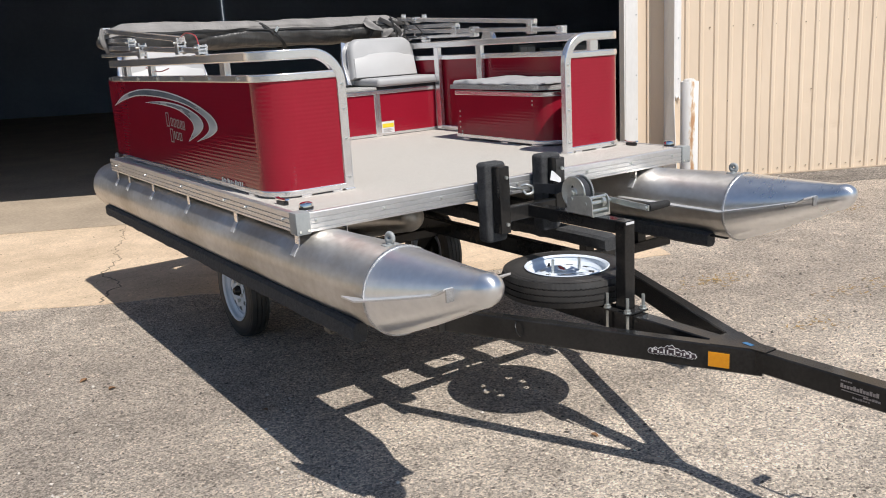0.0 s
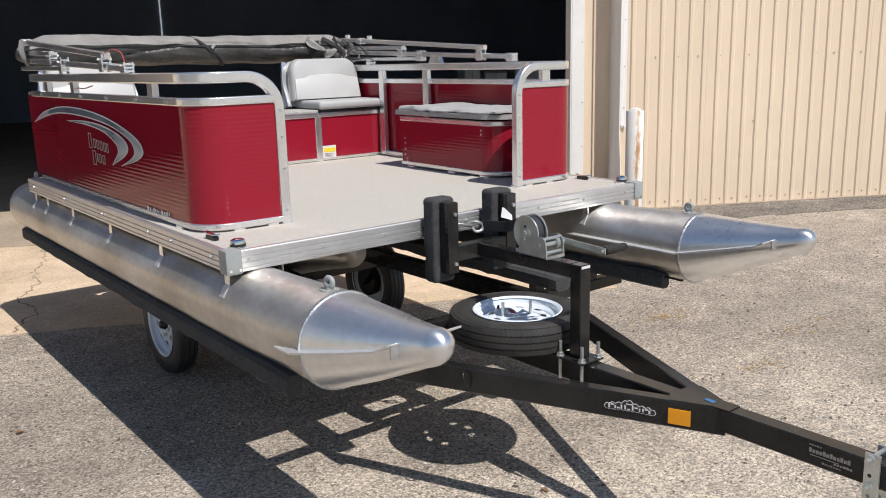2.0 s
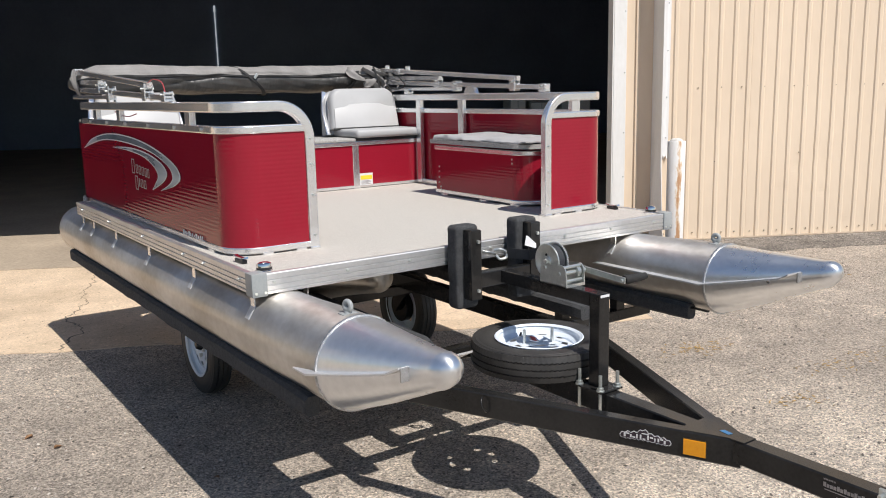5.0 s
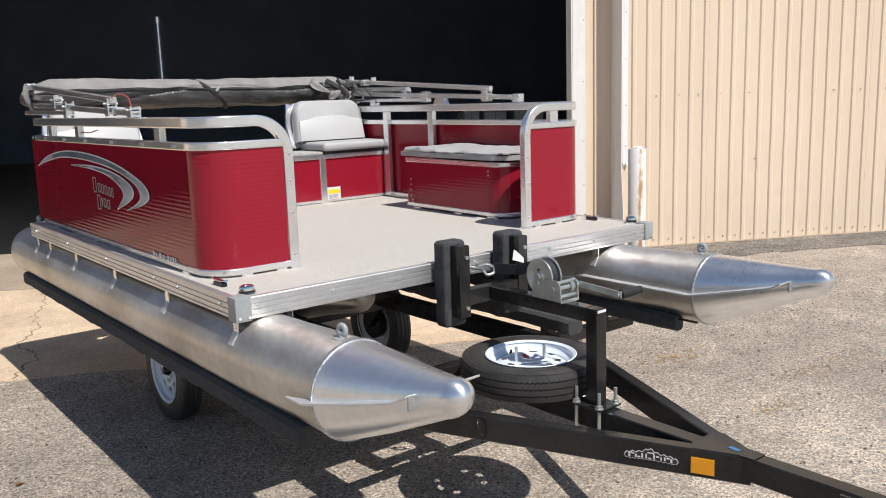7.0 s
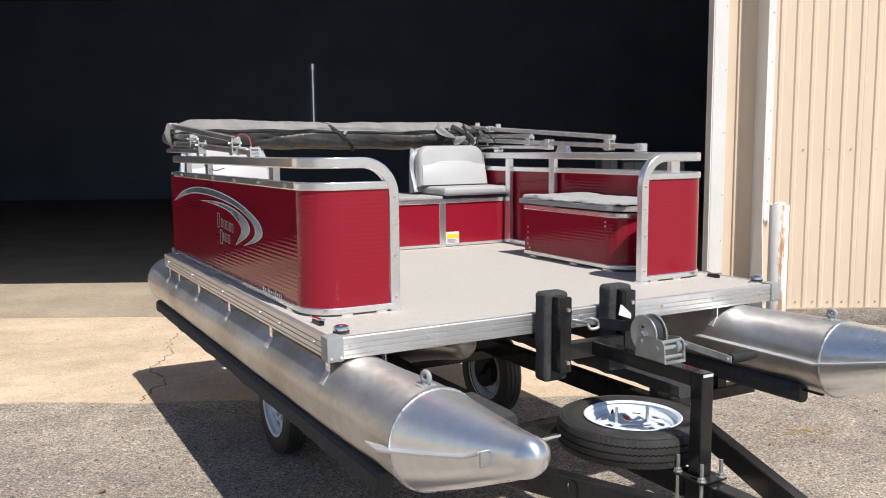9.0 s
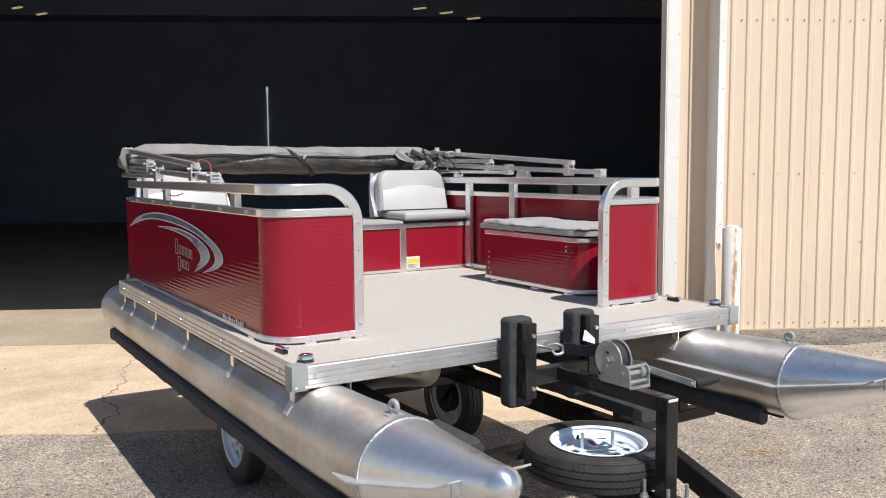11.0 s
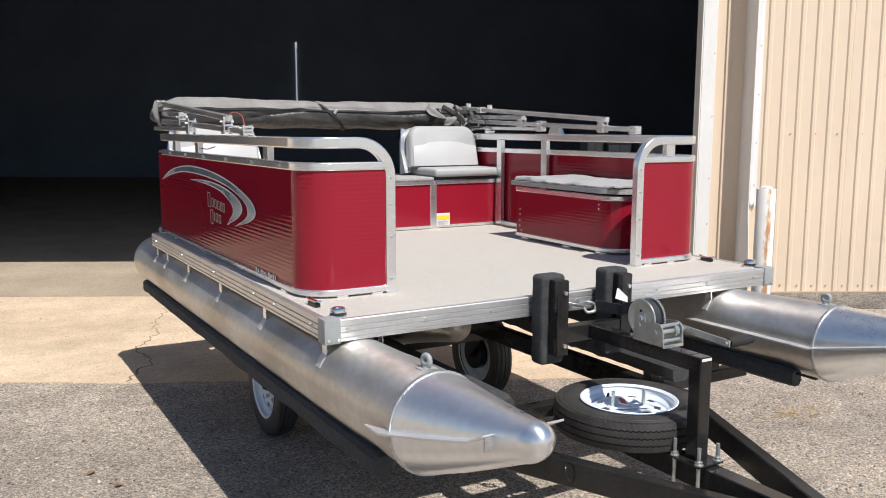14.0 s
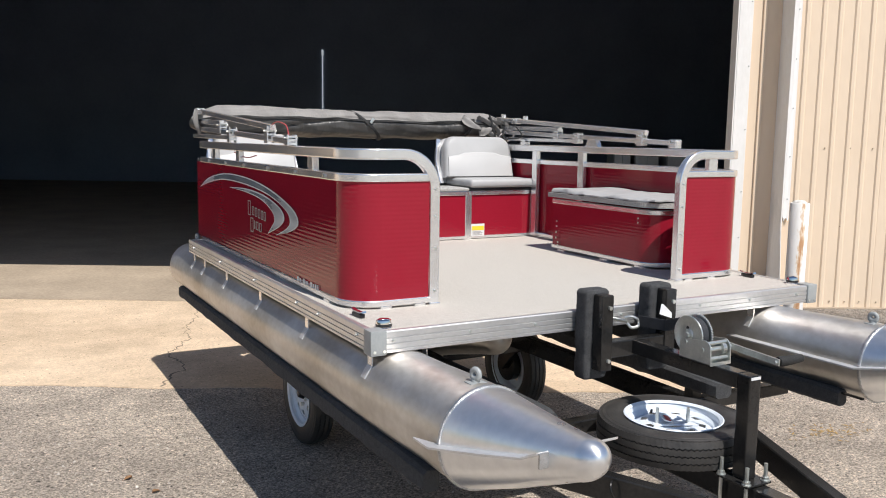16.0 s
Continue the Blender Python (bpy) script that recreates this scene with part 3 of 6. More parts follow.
for x, y, turn, size in ((-1.543, 1.993, 20, 0.038), (-0.082, -0.098, 110, 0.03), (-1.456, 1.788, 200, 0.035), (-0.982, 1.037, 300, 0.025)):
    dry_leaf(x, y, turn, size)

# ribbed front wall: overlapping steel sheets
PITCH, SHEET_RIBS, SHEET_TOP = 0.1525, 6, 4.75
front = thing("wall_front", "tan ribbed steel wall with screw rows", "wall", bw(2.41, FRONT, 0), kind="structure")


def sheet_mesh(first=0.0, dents=()):
    """Ribbed sheet; dents: (along, height, size, depth) counted along the whole wall."""
    bm = B()
    prof = []
    for r in range(SHEET_RIBS):
        o = r * PITCH
        prof += [(o, 0), (o + 0.090, 0), (o + 0.103, -0.0128), (o + 0.130, -0.0128), (o + 0.148, 0)]
    prof.append((SHEET_RIBS * PITCH + 0.012, 0))
    zs = [0.012] + [0.03 * k for k in range(1, 36)] + [1.2, 1.5, 1.9, 2.3, 3.0, SHEET_TOP]
    for off in (0.0, 0.003):
        rows = []
        for z in zs:
            row = []
            for d, n in prof:
                dd, dn_ = 0.004 * noise.noise((first + d, z * 0.9, 3)), 0.004 * noise.noise(((first + d) * 2, z * 1.3, 8))
                for a, h, size, deep in dents:
                    g = math.exp(-((first + d - a) / size) ** 2 - ((z - h) / (size * 1.3)) ** 2)
                    dn_ += deep * g
                    dd += 0.5 * deep * g * math.sin((z - h) * 30)
                row.append(bm.verts.new(ALONG * (d + dd) + NRM * (n + dn_ + off) + Vector((0, 0, z))))
            rows.append(row)
        for a, b in zip(rows, rows[1:]):
            for i in range(len(prof) - 1):
                bm.faces.new((a[i], a[i + 1], b[i + 1], b[i]))
    return finish("wall_sheet", bm, TAN, 0)


DENTS = ((3.72, 0.485, 0.04, 0.0035), (3.86, 0.71, 0.04, 0.005), (4.165, 0.45, 0.035, 0.006), (4.00, 0.45, 0.035, 0.005), (4.40, 0.12, 0.05, 0.005), (4.10, 0.75, 0.22, 0.005))
me = sheet_mesh(40.0)
screw_bm = B()
lathe(screw_bm, [(0.0001, -0.006), (0.005, -0.006), (0.007, -0.002), (0.007, 0.001)], Matrix.Translation((0, 0, 0)) @ NRM.to_track_quat("Z", "Y").to_matrix().to_4x4(), 8)
screw_me = finish("screw", screw_bm, surface("screw_head", (0.30, 0.24, 0.17), (0.40, 0.33, 0.25), 0.5, 0.4, 20, 90, 0.0), 0)
for k in range(13):
    sh = new("wall_sheet", sheet_mesh(2.41 + k * SHEET_RIBS * PITCH, DENTS) if k < 6 else me)
    sh.parent = front
    sh.location = bw(k * SHEET_RIBS * PITCH, -0.0018 * (k % 2), 0)
random.seed(21)
spots = [(2.41 + k * PITCH + 0.045 + random.uniform(-0.012, 0.012), z + random.uniform(-0.006, 0.006)) for z in (0.07, 3.0) for k in range(40)]
spots += [(d, 1.535) for d in (2.769, 3.010, 3.223, 3.462, 3.779, 3.917, 4.225, 4.530, 4.74, 5.05, 5.35, 5.66, 5.96, 6.27, 6.58)] + [(2.968, 0.796), (3.865, 0.862)]
for d, z in spots:
    sc = new("screw", screw_me)
    sc.parent = front
    sc.location = bw(d - 2.41, -0.005, z)

bm = B()
bbox(bm, 2.41, 16.2, FRONT + 0.06, FRONT + 0.16, -0.1, 4.75)
part("backing", bm, SHED_DARK, front)

bm = B()
bbox(bm, -16, 2.405, FRONT, FRONT + 0.16, HEAD, 4.75)
solo("wall_header", bm, TAN, "tan steel wall over the wide door opening", "wall", kind="structure")
bm = B()
bbox(bm, -16, 2.405, FRONT + 0.16, DOOR_N + 0.3, HEAD, HEAD + 0.12)
solo("door_soffit", bm, TAN, "soffit over the recessed door opening", "soffit", kind="structure")
bm = B()
bbox(bm, -16.2, -9.0, FRONT, FRONT + 0.16, -0.1, HEAD + 0.02)
solo("wall_far", bm, TAN, "tan steel wall at the opening's other side", "wall", kind="structure")

# recess beside the door: return, jamb and corner trim
rec = thing("wall_return", "tan steel return wall beside the door, in shade", "wall", bw(2.41, FRONT + 0.2, 0), kind="structure")
bm = B()
bbox(bm, 2.102, 2.45, DOOR_N, DOOR_N + 0.04, 0, HEAD)
part("door_side_sheet", bm, TAN, rec)
bm = B()
bbox(bm, 2.205, 2.245, DOOR_N - 0.02, DOOR_N + 0.001, 0, HEAD, 0.006)
part("rib", bm, TAN, rec)
jamb = thing("door_jamb", "white painted steel door jamb", "door frame", bw(2.05, DOOR_N, 0), kind="structure")
bm = B()
bbox(bm, 1.971, 2.102, DOOR_N - 0.03, DOOR_N + 0.012, 0, HEAD, 0.004)
part("face", bm, WHITE_TRIM, jamb)
bm = B()
bbox(bm, 1.958, 1.971, DOOR_N - 0.026, DOOR_N + 0.13, 0, HEAD, 0.003)
part("reveal", bm, WHITE_TRIM, jamb)
bm = B()
bbox(bm, 1.971, 2.40, DOOR_N + 0.04, DOOR_N + 0.13, 0, HEAD)
part("stud", bm, SHED_DARK, jamb)
for z in (0.3, 0.65, 1.1, 1.7, 2.3, 2.9):
    bm = B()
    rod(bm, bw(2.084, DOOR_N - 0.034, z), bw(2.084, DOOR_N - 0.028, z), 0.006, 8)
    part("screw", bm, CAP_GREY, jamb)

trim = thing("corner_trim", "white steel corner trim, torn off near the ground", "trim", bw(2.42, FRONT, 0), kind="structure")
bm = B()
bbox(bm, 2.388, 2.40, FRONT - 0.03, DOOR_N, 0, SHEET_TOP, 0.002)
part("side_flange", bm, WHITE_TRIM, trim, "white trim flange in shade")
bm = B()
lower, upper = (2.345, 2.392), (2.386, 2.392)
hexa(bm, [bw(lower[0], FRONT + 0.15, 0.012), bw(lower[1], FRONT - 0.115, 0.012), bw(lower[1] + 0.006, FRONT - 0.115, 0.012), bw(lower[0] + 0.006, FRONT + 0.155, 0.012),
          bw(upper[0], FRONT + 0.10, 1.06), bw(upper[1], FRONT - 0.022, 0.84), bw(upper[1] + 0.006, FRONT - 0.022, 0.84), bw(upper[0] + 0.006, FRONT + 0.105, 1.06)])
part("bent_flange", bm, WHITE_TRIM, trim, "white flange bent outwards near the ground")
bm = B()
top_l, top_r = bw(2.392, FRONT - 0.024, SHEET_TOP), bw(2.462, FRONT - 0.024, SHEET_TOP)
foot = [bw(2.392 + 0.070 * k / 6, FRONT - 0.024 - 0.006 * (k % 2), 0.86 + 0.022 * math.sin(k * 2.1)) for k in range(7)]
va = [bm.verts.new(p) for p in foot] + [bm.verts.new(top_r), bm.verts.new(top_l)]
vb = [bm.verts.new(v.co + NRM * 0.010) for v in va]
bm.faces.new(va)
bm.faces.new(vb[::-1])
for i in range(len(va)):
    j = (i + 1) % len(va)
    bm.faces.new((va[i], va[j], vb[j], vb[i]))
part("front_flange", bm, WHITE_TRIM, trim)
bm = B()
for z in (1.05, 1.45, 1.9, 2.35, 2.8):
    rod(bm, bw(2.435, FRONT - 0.030, z), bw(2.435, FRONT - 0.022, z), 0.006, 8)
part("screw", bm, CAP_GREY, trim)

# the shed behind the opening
shed = thing("wall_shed", "dim steel shed interior walls", "wall", bw(0, 24, 0), kind="structure")
for nm, a in (("back", (-16.2, 16.2, 24.9, 25.1, -0.1, 7.0)), ("side", (16.0, 16.2, 5.5, 25, -0.1, 7.0)), ("far_side", (-16.2, -16.0, 5.5, 25, -0.1, 7.0))):
    bm = B()
    bbox(bm, *a)
    part(nm, bm, SHED_DARK, shed)
bm = B()
for a, b, c, d in ((FRONT - 0.25, 4.72, 14.0, 6.3), (14.0, 6.3, 25.1, 6.3)):
    hexa(bm, [bw(-16.2, a, b), bw(16.2, a, b), bw(16.2, c, d), bw(-16.2, c, d), bw(-16.2, a, b + 0.12), bw(16.2, a, b + 0.12), bw(16.2, c, d + 0.12), bw(-16.2, c, d + 0.12)])
for k in range(4):
    bbox(bm, -16, 16, 8 + 4.4 * k, 8.2 + 4.4 * k, min(5.85, 4.65 + 0.18 * (2.73 + 4.4 * k)), min(6.3, 4.75 + 0.18 * (2.73 + 4.4 * k)))
solo("ceiling", bm, SHED_DARK, "dark shed ceiling with steel purlins", "ceiling", kind="structure")
# glowing strip with a wider head, set against the back wall
bm = B()
bbox(bm, -4.545, -4.515, 24.86, 24.90, 1.95, 4.10)
bbox(bm, -4.557, -4.503, 24.86, 24.90, 4.10, 4.28)
part("glow_strip", bm, GLOW, shed, "thin glowing strip on the shed's back wall")
tube0 = None
for d, n, z in ((0.08, 18.0, 5.45), (0.72, 18.0, 5.35), (1.38, 18.0, 5.22), (-9.3, 18.0, 5.42), (-8.75, 18.0, 5.28)):
    if tube0 is None:
        tube0 = thing("strip_light", "dim warm strip light under the shed ceiling", "lamp", bw(d, n, z), "shed strip lights")
        for nm, mt, q in (("tray", SHED_DARK, (-0.20, 0.20, -0.09, 0.09, 0.03, 0.09)), ("tube", LAMP, (-0.17, 0.17, -0.03, 0.03, 0.0, 0.03))):
            bm = B()
            m = Matrix.Translation(bw(d, n, z)) @ pose(0, 0, 0, 0, 0, -28.3 - 35)
            obox(bm, m @ Matrix.Translation((0, 0, (q[4] + q[5]) / 2)), q[1] - q[0], q[3] - q[2], q[5] - q[4], 0.004)
            part(nm, bm, mt, tube0)
        bm = B()
        rod(bm, bw(d, n, z + 0.09), bw(d, n, 6.2), 0.01, 6)
        part("hanger", bm, SHED_DARK, tube0)
    else:
        copy_thing(tube0, Matrix.Translation(bw(d, n, z)))

# steel bollard beside the corner
bol = thing("bollard", "white painted steel pipe bollard, chipped and rusty", "bollard", (4.446, 3.171, 0))
bm = B()
R = 0.085
lathe(bm, [(R, -0.1), (R, 1.035), (R - 0.004, 1.04), (R - 0.012, 1.04), (R - 0.012, 0.95)], pose(4.446, 3.171, 0), 28)
part("pipe", bm, RUST, bol, smooth=40)
bm = B()
rings = []
for r, h in ((R - 0.013, 1.02), (R - 0.03, 1.048), (0.04, 1.06), (0.003, 1.062)):
    rings.append([(4.446 + r * math.cos(a) * (1 + 0.05 * math.sin(3 * a)), 3.171 + r * math.sin(a), h + 0.006 * math.sin(5 * a + r * 40)) for a in [2 * math.pi * k / 24 for k in range(24)]])
loft(bm, rings)
part("concrete_fill", bm, surface("bollard_fill", (0.5, 0.48, 0.45), (0.72, 0.70, 0.66), 0.9, 0, 30, 120, 0.4), bol, "rough concrete fill", smooth=40)

# ---- the pontoon boat: deck ----
DX0, DX1, DY0, DY1, DZ = -1.0, 1.112, 0.45, 3.10, 0.966
deck = thing("boat_deck", "beige carpeted boat deck edged with ribbed aluminium", "deck", (0.06, 1.8, 0.9))
bm = B()
box(bm, DX0 + 0.012, DX1 - 0.012, DY0 + 0.012, DY1 - 0.012, 0.938, DZ, 0.004)
part("carpet", bm, DECK_CARPET, deck, "beige marine carpet")


def fascia(name, axis, at, a, b, out):
    """A ribbed aluminium edge strip with a lip over the carpet."""
    zs = [(0.896, 0.012), (0.8965, 0.001), (0.906, 0.0), (0.9075, 0.004), (0.9105, 0.004), (0.912, 0.0), (0.9245, 0.0), (0.926, 0.004), (0.929, 0.004), (0.9305, 0.0),
          (0.943, 0.0), (0.9445, 0.004), (0.9475, 0.004), (0.949, 0.0), (0.966, 0.0), (0.9695, 0.0035), (0.9695, 0.020), (0.896, 0.020)]
    bm = B()
    rings = []
    for e in (a, b):
        if axis == "x":
            rings.append([(e, at + out * o, z) for z, o in zs])
        else:
            rings.append([(at + out * o, e, z) for z, o in zs])
    loft(bm, rings)
    return part(name, bm, ALU_EDGE, deck)


fascia("front_edge", "x", DY0 - 0.004, DX0 + 0.045, DX1 - 0.045, 1)
fascia("side_edge", "y", DX0 - 0.004, DY0 + 0.045, DY1, 1)
fascia("side_edge", "y", DX1 + 0.004, DY0 + 0.045, DY1, -1)
fascia("rear_edge", "x", DY1 + 0.004, DX0, DX1, -1)
for k, x in enumerate((-0.93, -0.642, -0.374, -0.10, 0.019, 0.429, 0.713, 1.0)):
    bm = B()
    rod(bm, (x, DY0 - 0.004, 0.937), (x, DY0 - 0.009, 0.937), 0.006, 8)
    rod(bm, (x, DY0 - 0.008, 0.937), (x, DY0 - 0.013, 0.937), 0.0035, 6)
    part("bolt", bm, ZINC, deck)
for y in (0.573, 0.935, 1.176, 1.75, 2.35, 2.95):
    bm = B()
    rod(bm, (DX0 - 0.004, y, 0.937), (DX0 - 0.009, y, 0.937), 0.006, 8)
    rod(bm, (DX0 - 0.008, y, 0.937), (DX0 - 0.013, y, 0.937), 0.0035, 6)
    part("bolt", bm, ZINC, deck)
for sx, cx in ((1, DX0), (-1, DX1)):
    bm = B()
    x0, x1 = sorted((cx - sx * 0.014, cx + sx * 0.044))
    box(bm, x0, x1, DY0 - 0.011, DY0 + 0.050, 0.891, 0.974, 0.006)
    cap = part("corner_cap", bm, CAP_GREY, deck, "grey cast corner cap", smooth=40)
    for px, py in ((cx + sx * 0.034, DY0 - 0.011), (cx + sx * 0.000, DY0 - 0.011)):
        bm = B()
        rod(bm, (px, py, 0.905), (px, py - 0.003, 0.905), 0.005, 8)
        part("screw", bm, ZINC, cap)
for y in (0.55, 1.05, 1.55, 2.05, 2.55, 3.0):
    bm = B()
    box(bm, DX0 + 0.02, DX1 - 0.02, y - 0.02, y + 0.02, 0.898, 0.938, 0.003)
    part("cross_beam", bm, ALU, deck)

# ---- pontoons ----
XL, XR, RP = -0.885, 0.885, 0.147


def ring_at(x, y, z, r, n=48):
    return [(x + r * math.sin(2 * math.pi * k / n), y, z + r * math.cos(2 * math.pi * k / n)) for k in range(n)]


def pontoon(x, label):
    p = thing("pontoon", label, "pontoon", (x, 1.5, 0.62), "pontoons under the deck")
    bm = B()
    rings = []
    for k in range(9):
        a = math.pi / 2 * k / 8
        rings.append(ring_at(x, 3.53 + 0.11 * math.cos(a), 0.748, max(0.002, RP * math.sin(a))))
    ys = [3.53, 3.0, 2.4, 1.8, 1.2, 0.8, 0.45, 0.3, 0.1, -0.05]
    for y in ys[1:]:
        u = max(0.0, (0.45 - y) / 0.5)
        rings.append(ring_at(x, y, 0.748 + 0.017 * u * u * (3 - 2 * u) / 1.0, RP))
    loft(bm, rings)
    part("tube", bm, ALU_MILL, p, "brushed mill-finish aluminium tube", smooth=30)
    bm = B()
    cone = [(-0.055, 0.765, 0.1468), (-0.12, 0.778, 0.135), (-0.25, 0.803, 0.1075), (-0.40, 0.836, 0.074), (-0.49, 0.857, 0.0545)]
    rings = [ring_at(x, y, z, r) for y, z, r in cone]
    for k in range(1, 9):
        a = math.pi / 2 * k / 8
        rings.append(ring_at(x, -0.49 - 0.068 * math.sin(a), 0.857 + 0.016 * math.sin(a), max(0.002, 0.0545 * math.cos(a))))
    loft(bm, rings)
    part("nose_cone", bm, ALU_CONE, p, "bright spun aluminium nose cone", smooth=30)
    bm = B()
    n = 120
    pts = [(x + (RP + 0.001) * math.sin(2 * math.pi * k / n), -0.052, 0.765 + (RP + 0.001) * math.cos(2 * math.pi * k / n)) for k in range(n + 1)]
    rings = []
    for k, (p_, t_, s_, u_) in enumerate(frames(pts, (0, 1, 0))):
        r = 0.0042 * (1 + 0.25 * math.sin(k * 2.6))
        rings.append([p_ + s_ * (r * math.cos(2 * math.pi * j / 6)) + u_ * (r * 1.4 * math.sin(2 * math.pi * j / 6)) for j in range(6)])
    loft(bm, rings, cap=False)
    part("weld_bead", bm, WELD, p, smooth=60)
    # strakes along both flanks, bent upwards on the cone
    for s in (-1, 1):
        bm = B()
        inner, outer = [], []
        start = 0.035 if s * x > 0 else 0.55
        path = [(start, 0.762, RP), (-0.055, 0.764, RP), (-0.25, 0.806, 0.1075), (-0.385, 0.838, 0.077), (-0.43, 0.862, 0.066)]
        for k, (y, z, r) in enumerate(path):
            w = 0.036 if k not in (0, len(path) - 1) else (0.004 if k == 0 else 0.030)
            if k == 0 and start > 0.1:
                w = 0.036
            if s * x < 0 and k >= 3:
                w += 0.026 * (k - 2)
            tip = k == 0 and start < 0.1
            inner.append(Vector((x + s * (r + 0.030 if tip else r - 0.006), y, z)))
            outer.append(Vector((x + s * (r + 0.034 if tip else r + w), y, z)))
        ribbon(bm, inner, outer, (0, 0, 1), 0.006)
        st = part("strake", bm, ALU_STRAKE, p)
        bm = B()
        box(bm, *sorted((x + s * 0.060, x + s * 0.090)), -0.436, -0.430, 0.828, 0.866)
        part("end_gusset", bm, WELD, st)
    for y, z in ((0.005, 0.905), (3.41, 0.922)):
        bm = B()
        box(bm, x - 0.026, x + 0.026, y - 0.020, y + 0.020, (z - 0.006) if y < 1 else 0.888, z + 0.006, 0.003)
        ring_eye(bm, (x, y, z), 0.0130, 0.0088, (1, 0.25, 0))
        part("lifting_eye", bm, CAP_GREY, p, "grey cast lifting eye", smooth=40)
    return p


pontoon(XL, "brushed aluminium pontoon tube with welded nose cone")
pontoon(XR, "brushed aluminium pontoon tube with welded nose cone")

log = thing("centre_tube", "middle aluminium float tube under the deck", "pontoon", (-0.29, 2.0, 0.62))
bm = B()
XM = -0.29
rings = []
for k in range(8, 0, -1):
    a = math.pi / 2 * k / 8
    rings.append(ring_at(XM, 0.835 - 0.066 * math.sin(a), 0.790 + 0.006 * math.sin(a), max(0.002, 0.066 * math.cos(a))))
for y, z, r in ((0.835, 0.790, 0.066), (0.95, 0.782, 0.082), (1.11, 0.769, 0.108), (1.24, 0.758, 0.132), (1.31, 0.749, 0.143)):
    rings.append(ring_at(XM, y, z, r))
loft(bm, rings)
part("nose_cone", bm, ALU_MILL, log, smooth=30)
bm = B()
loft(bm, [ring_at(XM, y, 0.748, 0.1435) for y in (1.305, 1.6, 2.2, 2.8, 3.4)])
part("tube", bm, ALU_MILL, log, smooth=30)

# bent straps that tie the deck to the tubes
def deck_strap(x, y, s):
    b = thing("deck_bracket", "bent aluminium strap between deck and pontoon", "bracket", (x, y, 0.82), "deck brackets")
    bm = B()
    pts = [(x, y, 0.900), (x, y, 0.852), (x - s * 0.010, y, 0.838), (x - s * 0.026, y, 0.812)]
    sweep(bm, pts[:2], 0.034, 0.005, (1, 0, 0), 0.001)
    part("strap", bm, ALU, b)
    bm = B()
    sweep(bm, pts[1:], 0.034, 0.005, (1, 0, 0), 0.001)
    part("foot", bm, ALU_STRAKE, b)
    return b


for y in (3.0, 2.75, 2.28, 1.70, 1.09, 0.49):
    deck_strap(-0.993, y, 1)
for y in (0.49, 1.09, 1.70):
    deck_strap(0.775, y, 1)
for y in (0.52,):
    deck_strap(-0.777, y, -1)

# dim things at the shed's far end
for d, w, h in ((2.35, 0.30, 1.42), (2.78, 0.42, 1.34), (3.40, 0.55, 1.40)):
    c = thing("storage_cabinet", "dim grey steel cabinet standing in the shed", "cabinet", bw(d, 12.3, 0.012), "shed cabinets")
    bm = B()
    bbox(bm, d - w / 2, d + w / 2, 12.0, 12.6, 0.012, h, 0.01)
    part("body", bm, CAP_GREY, c)
    bm = B()
    bbox(bm, d - w / 2 + 0.02, d - 0.005, 11.985, 12.0, 0.08, h - 0.04, 0.003)
    dr = part("door", bm, WHITE_TRIM, c)
    bm = B()
    bbox(bm, d + 0.005, d + w / 2 - 0.02, 11.985, 12.0, 0.08, h - 0.04, 0.003)
    part("door", bm, WHITE_TRIM, c)
    bm = B()
    bbox(bm, d - 0.03, d - 0.015, 11.96, 11.985, 0.9, 1.05)
    part("handle", bm, ZINC, dr)

# unseen hedge on the left, added so panels and metal reflect something dark
bm = B()
low, high = [], []
for k in range(241):
    a = radians(148 + 62 * k / 240)
    r = 30 + 3 * noise.noise((a * 3, 1, 0))
    h = 3.8 + 1.6 * noise.noise((a * 4, 5, 0)) + 1.1 * noise.noise((a * 17, 2, 0)) + 0.5 * noise.noise((a * 60, 3, 0))
    low.append((r * math.cos(a), r * math.sin(a), -0.2))
    high.append((r * math.cos(a), r * math.sin(a), h))
rings = [[Vector(p), Vector(q), Vector(q) * 1.02, Vector(p) * 1.02] for p, q in zip(low, high)]
loft(bm, rings)
solo("backdrop", bm, surface("unseen_foliage", (0.12, 0.13, 0.085), (0.20, 0.20, 0.15), 0.9, 0, 0.9, 6, 0.3), "unseen green tree line added for dark reflections", "tree line", kind="structure")

# ---- fences ----
PZ0, PZ1 = 0.992, 1.428


